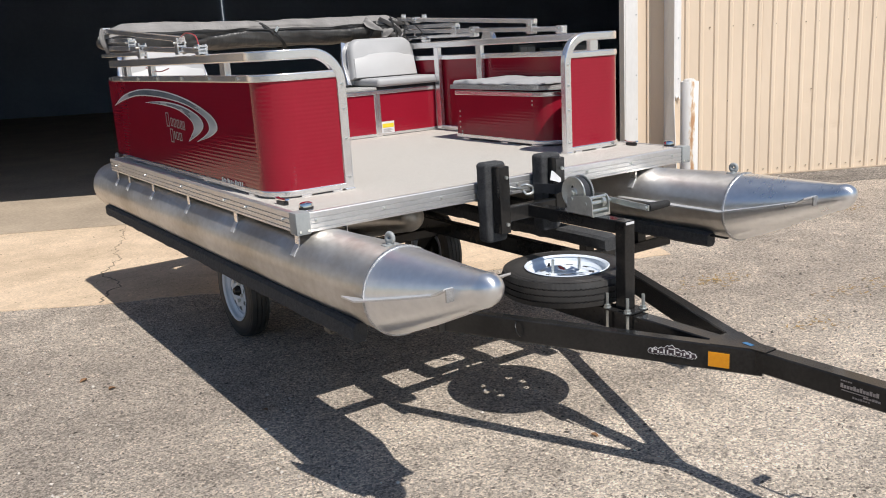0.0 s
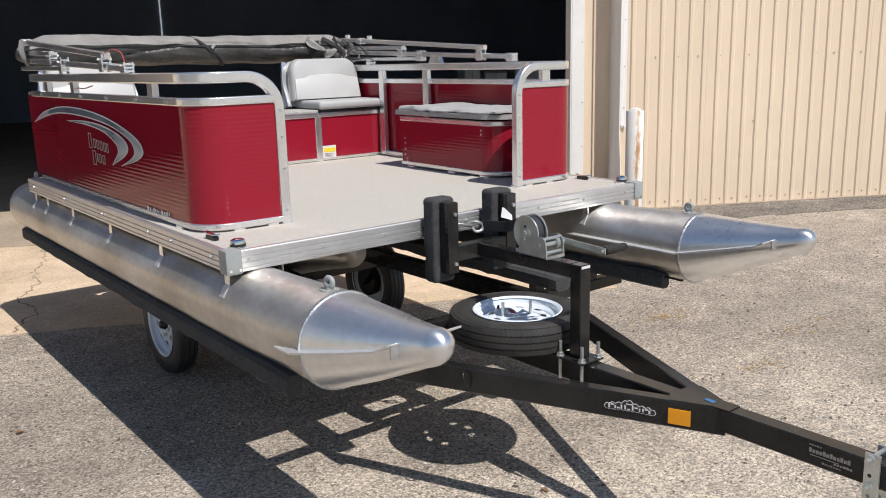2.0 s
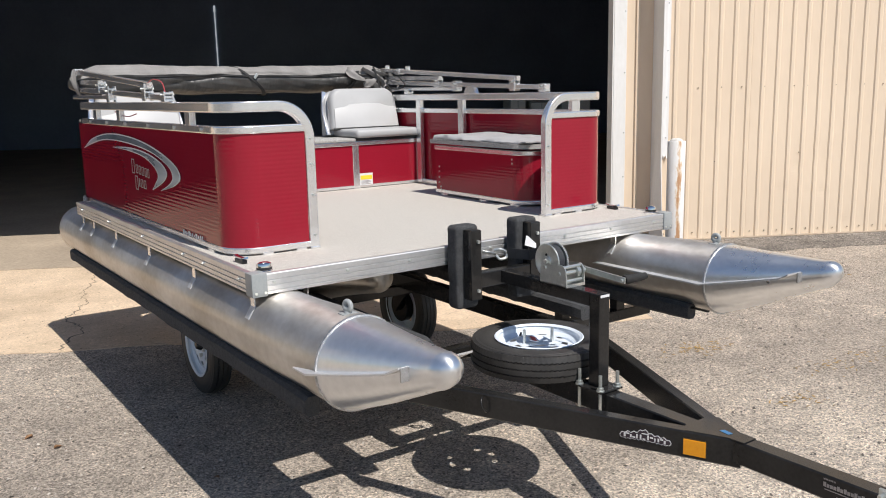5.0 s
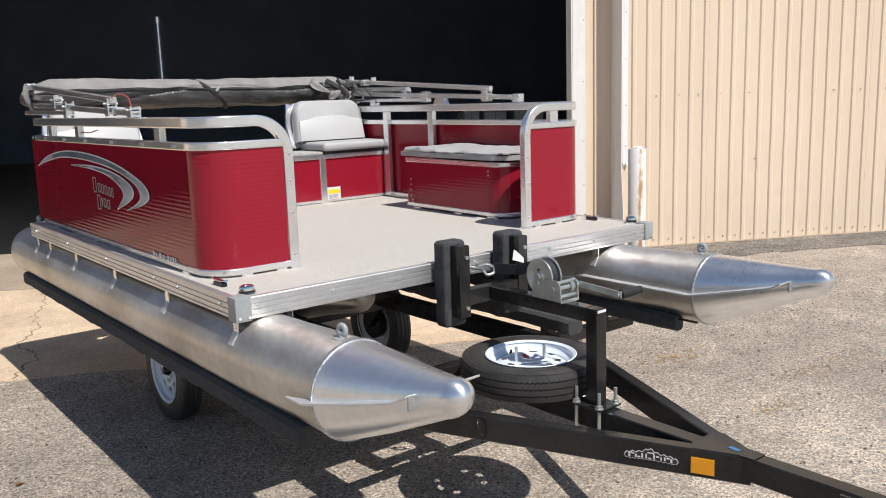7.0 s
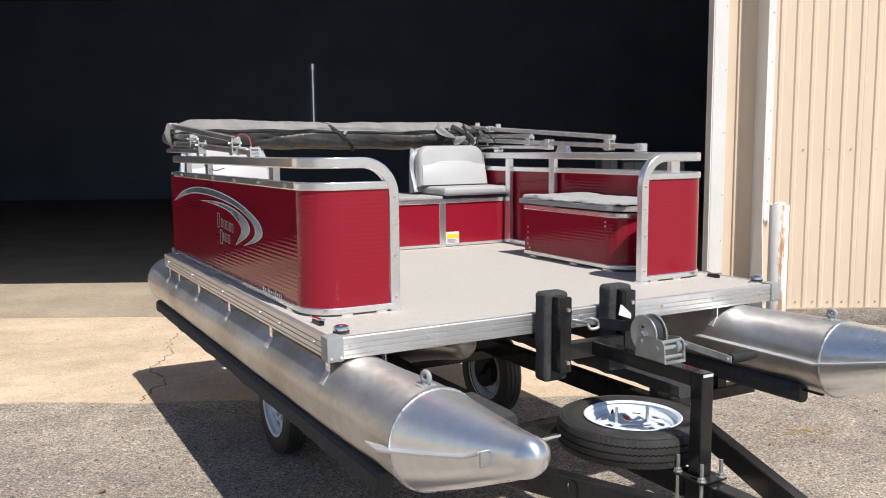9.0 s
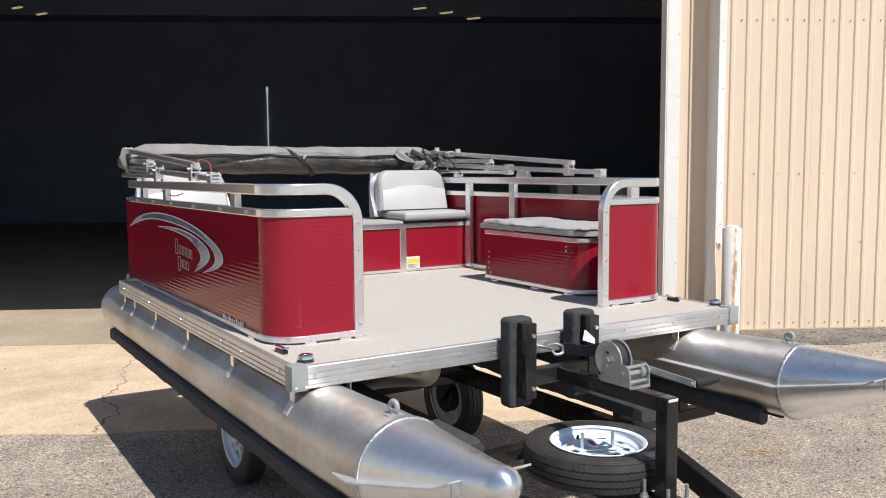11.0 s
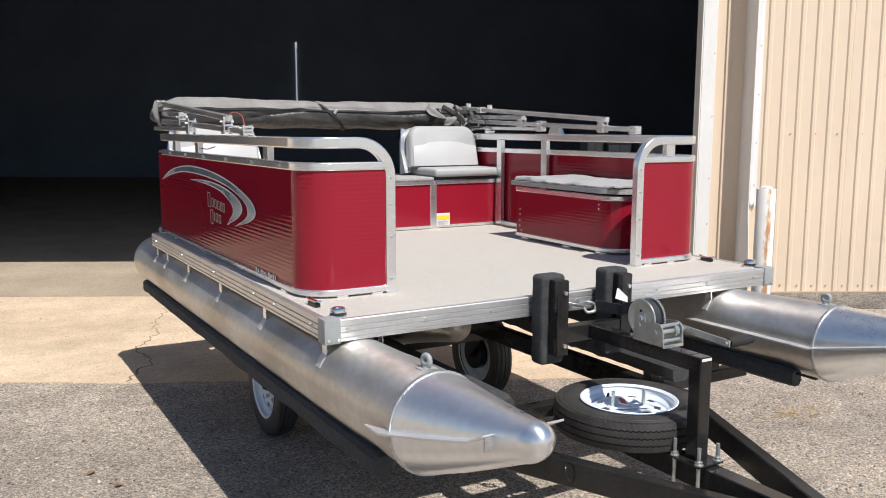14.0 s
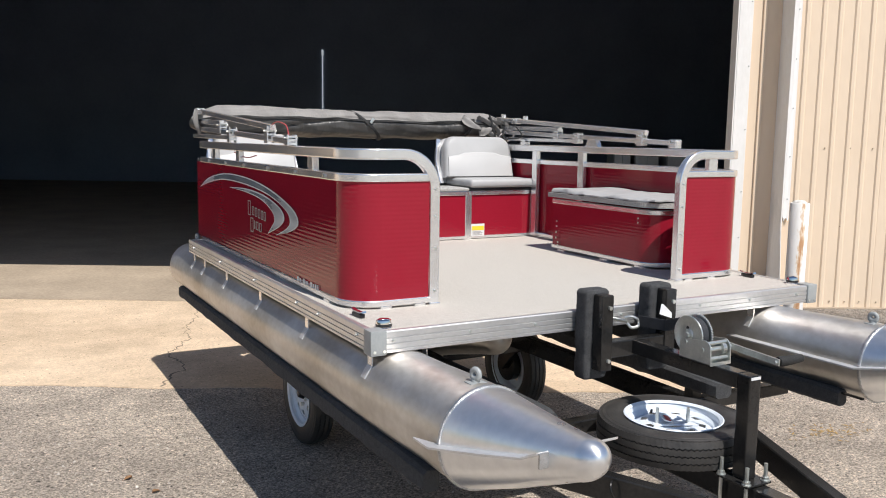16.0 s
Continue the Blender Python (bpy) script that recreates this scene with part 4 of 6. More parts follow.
def corrugated(bm, plan, z0, z1, pitch=0.0165, depth=0.00017):
    """A thin sheet pressed with fine level ribs, bent along a plan line; plan: (point, outward normal)."""
    zs, off = [z0], [0.0]
    n = int((z1 - z0) / pitch)
    p = (z1 - z0) / n
    for k in range(n):
        o = z0 + k * p
        for f, d in ((0.18, -0.05 * depth), (0.34, -0.5 * depth), (0.50, -depth), (0.66, -depth), (0.82, -0.5 * depth), (0.94, -0.05 * depth)):
            zs.append(o + f * p)
            off.append(d)
    zs.append(z1)
    off.append(0.0)
    def wave(q, z):
        return 0.0007 * noise.noise((q[0] * 2.2 + q[1] * 2.2, z * 3.0, 4.0))

    for back in (0.0, -0.002):
        cols = [[bm.verts.new((q[0] + nn[0] * (d + back + wave(q, z)), q[1] + nn[1] * (d + back + wave(q, z)), z)) for z, d in zip(zs, off)] for q, nn in plan]
        for a, b in zip(cols, cols[1:]):
            for i in range(len(zs) - 1):
                bm.faces.new((a[i], a[i + 1], b[i + 1], b[i]) if back == 0 else (b[i], b[i + 1], a[i + 1], a[i]))
    return bm


def plan_of(pts, radius, sign, n=10, step=0.12):
    """Plan points with outward normals (sign picks the side)."""
    raw = fillet([(x, y, 0) for x, y in pts], radius, n)
    out = []
    line = [raw[0]]
    for p in raw[1:]:
        q = line[-1]
        k = max(1, int((p - q).length / step)) if (p - q).length > 0.06 else 1
        if k > 1:
            line += [q + (p - q).normalized() * 0.012]
            line += [q.lerp(p, j / k) for j in range(1, k)]
            line += [p - (p - q).normalized() * 0.012]
        line.append(p)
    for p, t, s, u in frames(line, (0, 0, 1)):
        out.append(((p.x, p.y), (sign * s.x, sign * s.y)))
    return out


def lift(plan, z, push=0.0):
    return [(p[0] + n[0] * push, p[1] + n[1] * push, z) for p, n in plan]


def fence(xg, xs, label, posts, full_posts, front_post):
    """One side's fence: gate post, front panel, rounded corner, side panel, rails."""
    s = 1 if xs > xg else -1
    f = thing("boat_fence", label, "fence", (xs, 1.9, DZ), "deck fences")
    pts = [(xg + s * 0.022, 0.79), (xs, 0.79), (xs, 3.12)]
    plan = plan_of(pts, 0.13, s)
    bm = B()
    corrugated(bm, plan, PZ0, PZ1)
    part("panel", bm, RED, f, "glossy red ribbed aluminium panel", smooth=30)
    inner = plan_of([(xg, 0.79), (xs, 0.79), (xs, 3.13), (xs - s * 0.30, 3.13)], 0.13, s)
    bm = B()
    sweep(bm, lift(inner, 0.985, -0.010), 0.032, 0.024)
    part("bottom_rail", bm, ALU, f, smooth=30)
    bm = B()
    square_tube(bm, lift(inner, 1.443, -0.010), 0.032, 0.030, 0.005)
    part("mid_rail", bm, ALU_BRIGHT, f, smooth=50)
    # top rail, bent down into the gate post
    top = [(xg, 0.80, 0.972), (xg, 0.80, 1.528)]
    path = fillet([Vector(top[0]), Vector((xg, 0.80, 1.528)), Vector((xs - s * 0.010, 0.80, 1.528)), Vector((xs - s * 0.010, 3.13, 1.528)), Vector((xs - s * 0.30, 3.13, 1.528))], [0.125, 0.13, 0.13], 10)
    bm = B()
    square_tube(bm, path, 0.040, 0.036, 0.0055, (0, 1, 0))
    part("top_rail", bm, ALU_BRIGHT, f, "bent square aluminium tube", smooth=50)
    for y in posts:
        bm = B()
        box(bm, xs - s * 0.010 - 0.013, xs - s * 0.010 + 0.013, y - 0.03, y + 0.03, 1.455, 1.512, 0.003)
        part("short_post", bm, ALU, f)
    for y in full_posts:
        bm = B()
        box(bm, xs - s * 0.030 - 0.014, xs - s * 0.030 + 0.014, y - 0.025, y + 0.025, 0.975, 1.512, 0.003)
        part("post", bm, ALU, f)
    for x in front_post:
        bm = B()
        box(bm, x - 0.026, x + 0.026, 0.786, 0.814, 1.455, 1.512, 0.003)
        part("short_post", bm, ALU, f)
    for y in (1.02, 1.35, 1.72, 2.10, 2.45, 2.80, 3.05):
        bm = B()
        rod(bm, (xs + s * 0.004, y, 1.443), (xs + s * 0.012, y, 1.443), 0.008, 8)
        part("rivet", bm, ZINC, f)
    for y in (1.0, 1.55, 2.15, 2.75):
        bm = B()
        box(bm, xs - s * 0.010 - 0.018, xs - s * 0.010 + 0.018, y - 0.03, y + 0.03, DZ, 0.975)
        part("foot", bm, ALU, f)
    for x in (xg + s * 0.06, xg + s * 0.20):
        bm = B()
        box(bm, x - 0.022, x + 0.022, 0.782, 0.818, DZ, 0.975)
        part("foot", bm, ALU, f)
    for z in (1.02, 1.18, 1.30, 1.40):
        bm = B()
        rod(bm, (xg, 0.781, z), (xg, 0.776, z), 0.0045, 8)
        part("rivet", bm, ZINC, f)
    bm = B()
    box(bm, xg - 0.022, xg + 0.022, 0.778, 0.824, DZ, 0.974, 0.002)
    part("foot", bm, ALU, f)
    return f


left_fence = fence(-0.600, -0.940, "red ribbed panel fence with bent aluminium rail and swoosh decal", (1.185, 2.23, 2.70), (), ())
fence(0.640, 1.050, "red ribbed panel fence with bent aluminium rail", (), (1.985, 2.45), (0.82,))

# decal on the fence: crescents and small bars where the lettering is
XD = -0.9445


def decal(name, pa, pb, mat, proud=0.0, parent=None):
    bm = B()
    a, b = bez([(XD - proud, y, z + 0.006) for y, z in pa], 10), bez([(XD - proud, y, z + 0.006) for y, z in pb], 10)
    ribbon(bm, a, b, (-1, 0, 0), 0.0008)
    return part(name, bm, mat, parent or left_fence)


swoosh = decal("swoosh_decal", [(3.03, 1.281), (2.80, 1.345), (2.45, 1.382), (2.05, 1.378), (1.69, 1.344), (1.40, 1.284), (1.32, 1.230), (1.40, 1.188), (1.609, 1.148)],
               [(3.03, 1.279), (2.80, 1.316), (2.50, 1.345), (2.10, 1.343), (1.72, 1.316), (1.49, 1.270), (1.428, 1.228), (1.47, 1.192), (1.615, 1.148)], DECAL_WHITE)
decal("band", [(2.98, 1.292), (2.78, 1.341), (2.45, 1.376), (2.05, 1.372), (1.70, 1.338), (1.415, 1.280), (1.337, 1.230), (1.415, 1.188), (1.58, 1.153)],
      [(2.98, 1.290), (2.80, 1.322), (2.50, 1.351), (2.10, 1.349), (1.72, 1.322), (1.478, 1.271), (1.412, 1.229), (1.458, 1.191), (1.583, 1.153)], DECAL_STEEL, 0.001, swoosh)
inner_sw = decal("inner_swoosh_decal", [(2.377, 1.315), (2.06, 1.325), (1.78, 1.311), (1.57, 1.275), (1.50, 1.234), (1.555, 1.193), (1.725, 1.143)],
                 [(2.377, 1.313), (2.07, 1.306), (1.83, 1.287), (1.675, 1.248), (1.637, 1.211), (1.690, 1.171), (1.735, 1.143)], DECAL_WHITE)
decal("band", [(2.30, 1.315), (2.05, 1.319), (1.79, 1.305), (1.585, 1.272), (1.517, 1.234), (1.570, 1.193), (1.705, 1.152)],
      [(2.30, 1.313), (2.07, 1.311), (1.83, 1.293), (1.665, 1.251), (1.624, 1.213), (1.677, 1.173), (1.712, 1.152)], DECAL_STEEL, 0.001, inner_sw)
def letter_shape(y, z, w, h, t):
    """A plain hollow mark of a letter's size: two thin uprights and two ties."""
    bm = B()
    for y0, y1, z0, z1 in ((-w / 2, -w / 2 + t, -h / 2, h / 2), (w / 2 - t, w / 2, -h / 2, h / 2), (-w / 2 + t, w / 2 - t, h / 2 - t * 0.8, h / 2), (-w / 2 + t, w / 2 - t, -h / 2, -h / 2 + t * 0.8)):
        box(bm, XD - 0.0012, XD, y + y0, y + y1, z + z0, z + z1)
    part("letter_mark", bm, DECAL_SILVER, left_fence)


for y, z, w, h in ((2.025, 1.242, 0.044, 0.070), (1.962, 1.232, 0.032, 0.042), (1.914, 1.229, 0.032, 0.042), (1.866, 1.226, 0.032, 0.042), (1.820, 1.223, 0.028, 0.042), (1.780, 1.221, 0.026, 0.042),
                   (1.985, 1.164, 0.044, 0.068), (1.938, 1.168, 0.014, 0.040), (1.898, 1.166, 0.034, 0.040), (1.848, 1.164, 0.034, 0.040)):
    letter_shape(y, z, w, h, 0.0055)
for k, (y, w, h) in enumerate(((1.330, 0.022, 0.028), (1.303, 0.018, 0.020), (1.282, 0.008, 0.008), (1.262, 0.022, 0.028), (1.245, 0.014, 0.018), (1.222, 0.018, 0.018),
                               (1.198, 0.008, 0.012), (1.174, 0.022, 0.028), (1.148, 0.018, 0.020), (1.122, 0.018, 0.026), (1.098, 0.010, 0.028))):
    bm = B()
    box(bm, XD - 0.0012, XD, y - w * 0.42, y + w * 0.42, 1.003 - h * 0.38, 1.003 + h * 0.38)
    part("letter_bar", bm, DECAL_WHITE, left_fence)

# ---- seating ----


def cushion(bm, x0, x1, y0, y1, z0, z1, r=0.02, puff=0.0):
    box(bm, x0, x1, y0, y1, z0, z1)
    es = list(bm.edges)
    bmesh.ops.bevel(bm, geom=es, offset=r, segments=4, profile=0.5, affect="EDGES")
    if puff:
        for v in bm.verts:
            u, w = (v.co.x - x0) / (x1 - x0), (v.co.y - y0) / (y1 - y0)
            if v.co.z > (z0 + z1) / 2:
                v.co.z += puff * math.sin(math.pi * min(1, max(0, u))) * math.sin(math.pi * min(1, max(0, w)))
    return bm


def locker(x0, x1, y0, y1, label, top_mat, group=""):
    t = thing("seat_locker", label, "locker", ((x0 + x1) / 2, (y0 + y1) / 2, DZ), group)
    bm = B()
    corrugated(bm, [((x0 + 0.012, y0), (0, -1)), ((x1 - 0.012, y0), (0, -1))], 0.985, 1.238)
    part("front_panel", bm, RED, t, "red ribbed aluminium panel", smooth=30)
    bm = B()
    corrugated(bm, [((x1, y0 + 0.012), (1, 0)), ((x1, y1), (1, 0))], 0.985, 1.238)
    part("side_panel", bm, RED, t, smooth=30)
    bm = B()
    corrugated(bm, [((x0, y0 + 0.012), (-1, 0)), ((x0, y1), (-1, 0))], 0.985, 1.238)
    part("side_panel", bm, RED, t, smooth=30)
    for x in (x0, x1):
        bm = B()
        box(bm, x - 0.014, x + 0.014, y0 - 0.006, y0 + 0.022, DZ, 1.262, 0.003)
        part("corner_post", bm, ALU, t)
    bm = B()
    box(bm, x0 - 0.004, x1 + 0.004, y0 - 0.004, y0 + 0.02, 0.970, 0.988, 0.002)
    part("kick_rail", bm, ALU, t)
    bm = B()
    box(bm, x0 - 0.006, x1 + 0.006, y0 - 0.008, y1, 1.238, 1.264, 0.003)
    part("top_rail", bm, ALU, t)
    bm = B()
    cushion(bm, x0 - 0.008, x1 + 0.008, y0 - 0.014, y1, 1.264, 1.284, 0.006)
    part("top", bm, top_mat, t, "grey speckled carpet top", smooth=40)
    return t


locker(-0.40, 0.545, 2.495, 3.02, "red ribbed locker with grey speckled carpet top", SPECKLE)
seat_lock_r = locker(0.565, 1.030, 2.500, 3.04, "red ribbed seat base with warning label", DARK_PLASTIC)
locker(-0.905, -0.42, 2.500, 3.04, "red ribbed seat base beside the fence", DARK_PLASTIC)
bm = B()
box(bm, 0.578, 0.672, 2.4935, 2.4945, 0.984, 1.060)
label_ob = part("warning_label", bm, DECAL_WHITE, seat_lock_r, "white and yellow warning label")
bm = B()
box(bm, 0.582, 0.668, 2.4925, 2.4935, 1.020, 1.046)
part("yellow_field", bm, YELLOW, label_ob)
for k in range(4):
    bm = B()
    box(bm, 0.588, 0.588 + (0.060, 0.07, 0.05, 0.066)[k], 2.4925, 2.4935, 1.010 - 0.0065 * k, 1.0125 - 0.0065 * k)
    part("text_bar", bm, DECAL_GREY, label_ob)


def boat_seat(x0, x1, label, cx0, cx1, fwd=0.0):
    t = thing("boat_chair", label, "seat", ((x0 + x1) / 2, 2.75, 1.284), "boat seats")
    bm = B()
    cushion(bm, cx0, cx1, 2.465, 2.97 - 0.5 * fwd, 1.284, 1.336, 0.020, 0.010)
    part("seat_cushion", bm, VINYL_LIGHT, t, "pale grey vinyl cushion", smooth=50)
    # outline of the backrest: rounded shoulders, narrower at the top
    w = (x1 - x0) / 2 + 0.012
    cx = (x0 + x1) / 2

    def outline(grow, ztop, zbot):
        o = fillet([(-w - grow, 0, zbot), (-w * 0.92 - grow, 0, ztop), (w * 0.92 + grow, 0, ztop), (w + grow, 0, zbot)], [0.085 + grow, 0.085 + grow], 8)
        return o

    def slab_of(bm, o, y0, y1, lean, soft):
        rings = []
        for f, sh in ((0.0, soft), (0.12, soft * 0.3), (0.3, 0.0), (0.75, 0.0), (1.0, soft * 0.6)):
            ring = []
            for p in o:
                k = 1 - sh / w
                zc = (o[0].z + ztop_) / 2
                ring.append((cx + p.x * k, y0 - fwd + (y1 - y0) * f + lean * (p.z - o[0].z), zc + (p.z - zc) * (1 - sh / 0.16)))
            rings.append(ring)
        loft(bm, rings)

    ztop_ = 1.594
    bm = B()
    slab_of(bm, outline(0.0, ztop_, 1.335), 2.845, 2.925, 0.16, 0.018)
    back = part("backrest", bm, VINYL_LIGHT, t, "pale grey vinyl backrest", smooth=50)
    ztop_ = 1.475
    bm = B()
    o = []
    for k in range(13):
        u = -1 + k / 6
        o.append(Vector((u * w * 0.90, 0, 1.468 + 0.018 * (1 - u * u) + (0.010 if abs(u) < 0.55 else 0))))
    o = [Vector((-w * 0.93, 0, 1.342))] + o + [Vector((w * 0.93, 0, 1.342))]
    slab_of(bm, o, 2.836, 2.86, 0.16, 0.008)
    part("lower_panel", bm, VINYL_WHITE, back, "white vinyl lower panel", smooth=50)
    ztop_ = 1.60
    bm = B()
    slab_of(bm, outline(0.012, 1.582, 1.29), 2.925, 2.985, 0.16, 0.012)
    part("back_shell", bm, SHELL, t, "white moulded back shell", smooth=50)
    for sx in (-1, 1):
        bm = B()
        pts = fillet([(cx + sx * (w + 0.012), 2.88 - fwd, 1.30), (cx + sx * (w + 0.006), 2.95 - fwd, 1.44), (cx + sx * (w - 0.02), 2.99 - fwd, 1.575)], [0.12], 6)
        sweep(bm, pts, 0.012, 0.03, (1, 0, 0), 0.003)
        part("hinge_arm", bm, ALU, t, smooth=40)
    return t


boat_seat(0.520, 1.015, "pale grey vinyl boat seat with white lower backrest", 0.556, 1.048, 0.145)
boat_seat(-0.895, -0.42, "white vinyl boat seat on a red base", -0.912, -0.40)

# bench box along the fence, with a loose cover on top
bench = thing("bench_box", "red ribbed bench box with speckled carpet lid", "bench", (0.88, 1.45, DZ))
bp = plan_of([(0.765, 1.905), (0.745, 1.055), (1.02, 1.055)], 0.13, 1)
bm = B()
corrugated(bm, bp, 0.995, 1.232)
part("panel", bm, RED, bench, "glossy red ribbed panel", smooth=30)
bm = B()
corrugated(bm, [((0.767, 1.903), (0, 1)), ((1.02, 1.903), (0, 1))], 0.995, 1.232)
part("back_panel", bm, RED, bench, smooth=30)
bm = B()
sweep(bm, lift(bp, 0.986, -0.008), 0.028, 0.022)
part("bottom_rail", bm, ALU, bench, smooth=30)
bm = B()
sweep(bm, lift(bp, 1.243, -0.006), 0.030, 0.025)
part("top_rail", bm, ALU, bench, smooth=30)
for x, y in ((0.765, 1.80), (0.755, 1.42), (0.76, 1.16), (0.90, 1.07)):
    bm = B()
    box(bm, x - 0.02, x + 0.02, y - 0.03, y + 0.03, DZ, 0.976)
    part("foot", bm, ALU, bench)
for y, z in ((1.85, 1.133), (1.85, 1.104), (1.852, 1.071), (1.852, 1.040), (1.836, 1.016), (1.836, 0.999), (1.185, 1.208), (1.185, 1.187)):
    bm = B()
    rod(bm, (0.752, y, z), (0.747, y, z), 0.005, 8)
    part("rivet", bm, ZINC, bench)
bm = B()
o = fillet([Vector((0.738, 1.925, 0)), Vector((0.715, 1.035, 0)), Vector((1.03, 1.015, 0))], 0.14, 8) + [Vector((1.03, 1.925, 0))]
loft(bm, [[(p.x, p.y, z) for p in o] for z in (1.266, 1.270, 1.287, 1.290)])
part("lid", bm, SPECKLE, bench, "grey speckled carpet lid", smooth=30)

bm = B()
nx, ny = 26, 60
grid = []
for i in range(nx + 1):
    row = []
    for k in range(ny + 1):
        u, v = i / nx, k / ny
        x = 0.745 + (1.02 - 0.745) * u
        y = 1.05 + (1.90 - 1.05) * v
        edge = 0.026 * noise.noise((y * 9, 1.3, 0)) - 0.010 if i == 0 else 0
        h = 1.309 + 0.014 * math.sin(math.pi * v) ** 0.5 * (0.3 + 0.7 * u) + 0.009 * noise.noise((x * 7, y * 5, 0.4)) + 0.004 * noise.noise((x * 22, y * 16, 2.0))
        if i == 0:
            h = 1.298 + 0.013 * abs(noise.noise((y * 9, 5.0, 0)))
        row.append(Vector((x + edge, y, max(1.2925, h))))
    grid.append(row)
topv = [[bm.verts.new(p) for p in r] for r in grid]
botv = [[bm.verts.new((p.x, p.y, max(1.2908, p.z - 0.007))) for p in r] for r in grid]
for i in range(nx):
    for k in range(ny):
        bm.faces.new((topv[i][k], topv[i + 1][k], topv[i + 1][k + 1], topv[i][k + 1]))
        bm.faces.new((botv[i][k + 1], botv[i + 1][k + 1], botv[i + 1][k], botv[i][k]))
for k in range(ny):
    bm.faces.new((topv[0][k], topv[0][k + 1], botv[0][k + 1], botv[0][k]))
    bm.faces.new((topv[nx][k + 1], topv[nx][k], botv[nx][k], botv[nx][k + 1]))
for i in range(nx):
    bm.faces.new((topv[i + 1][0], topv[i][0], botv[i][0], botv[i + 1][0]))
    bm.faces.new((topv[i][ny], topv[i + 1][ny], botv[i + 1][ny], botv[i][ny]))
solo("bench_cushion", bm, VINYL_LIGHT, "thin wrinkled pale grey vinyl pad on the bench box", "cushion", (0.88, 1.47, 1.291), smooth=60)

# ---- folded sun top ----
top = thing("rolled_bimini", "rolled grey canvas sun top in its boot", "canopy", (0.03, 3.0, 1.55))
YC = 3.02


def roll(bm, x0, x1, rad_y, rad_z, zc, a0=0.0, a1=2 * math.pi, grow=0.0, nx=150, na=56, close=True, wavy=0.0, hem=False):
    """A rolled bundle of cloth from x0 to x1, or a sheet laid over part of it, with sags, folds and creases."""
    rings = []
    for i in range(nx + 1):
        x = x0 + (x1 - x0) * i / nx
        u = (x + 0.995) / 2.095
        end = max(0.05, min(1.0, (u + 0.004) / 0.075, (1.004 - u) / 0.06)) ** 0.5
        sag = 0.014 * math.sin(u * 3.0 + 0.4) - 0.018 * math.sin(math.pi * u) + 0.02 * max(0, u - 0.8) - 0.022 * max(0.0, 1 - u / 0.13) ** 2 + 0.005 * noise.noise((x * 5, 0.3, 9))
        ring = []
        for k in range(na + (0 if close else 1)):
            a = a0 + (a1 - a0) * k / na
            if wavy and (k == na or hem):
                a += wavy * noise.noise((x * 2.2, 4.4, 0)) + 0.5 * wavy * noise.noise((x * 8, 1.4, 0))
            c, s_ = math.cos(a), math.sin(a)
            f = 0.07 * noise.noise((x * 1.8, c * 1.2 + 1.7, s_ * 1.2)) + 0.06 * noise.noise((x * 7 + s_ * 3, c * 2.2, s_ * 2.2 + 1.7)) + 0.025 * noise.noise((x * 22 + s_ * 6, c * 6, s_ * 6))
            crease = -0.10 * max(0.0, math.cos(4 * a + 4.0 * noise.noise((x * 1.5, 1.7, 0)) + x * 3.0)) ** 8
            rr = (1 + f + crease) * end
            ring.append((x, YC + (rad_y * rr + grow) * c, zc + sag + (rad_z * rr + grow) * s_))
        rings.append(ring)
    return loft(bm, rings, cap=close, closed=close)


bm = B()
roll(bm, -0.995, 1.10, 0.115, 0.083, 1.664)
part("rolled_canvas", bm, CANVAS_DARK, top, "dark grey canvas roll, creased", smooth=60)
# upper shell in the lighter canvas colour, the roll below in the darker
bm = B()
roll(bm, -0.990, 1.06, 0.115, 0.083, 1.664, radians(15), radians(168), 0.006, na=40, close=False, wavy=0.16)
part("boot_cover", bm, CANVAS, top, "lighter grey canvas boot over the roll", smooth=60)
bm = B()
roll(bm, -0.985, 1.055, 0.115, 0.083, 1.664, radians(160), radians(168.5), 0.0085, na=4, close=False, wavy=0.16, hem=True)
part("hem", bm, WEBBING, top, "dark bound hem of the boot", smooth=60)
# loose cloth, strap ends and a strap loop at the roll's end
for pts, wd, mt, nm in (([(0.86, 2.90, 1.735), (0.93, 2.885, 1.700), (1.00, 2.88, 1.655), (1.02, 2.885, 1.60)], 0.042, CANVAS, "loose_flap"),
                        ([(0.90, 2.895, 1.65), (0.96, 2.885, 1.615), (1.01, 2.885, 1.575), (1.03, 2.89, 1.545)], 0.034, CANVAS, "loose_flap"),
                        ([(1.00, 2.90, 1.71), (1.06, 2.885, 1.675), (1.09, 2.88, 1.65), (1.12, 2.885, 1.66)], 0.060, CANVAS_DARK, "loose_flap"),
                        ([(-0.965, 2.97, 1.73), (-0.977, 2.95, 1.68), (-0.97, 2.94, 1.63), (-0.955, 2.95, 1.59)], 0.034, CANVAS, "loose_flap")):
    bm = B()
    line = bez(pts, 7)
    rings = []
    for k, (p_, t_, s_, u_) in enumerate(frames(line, (0, -1, 0))):
        w_ = wd * (0.55 + 0.45 * math.sin(math.pi * min(1, k / (len(line) - 1) + 0.15)))
        ring = []
        for j in range(9):
            f = -1 + j / 4
            ring.append(p_ + s_ * (f * w_ / 2) + u_ * (0.010 * math.cos(f * 3.1) + 0.006 * noise.noise((p_.x * 30, f * 3, p_.z * 20))))
        ring += [q - u_ * 0.003 for q in ring[::-1]]
        rings.append(ring)
    loft(bm, rings)
    part(nm, bm, mt, top, smooth=60)
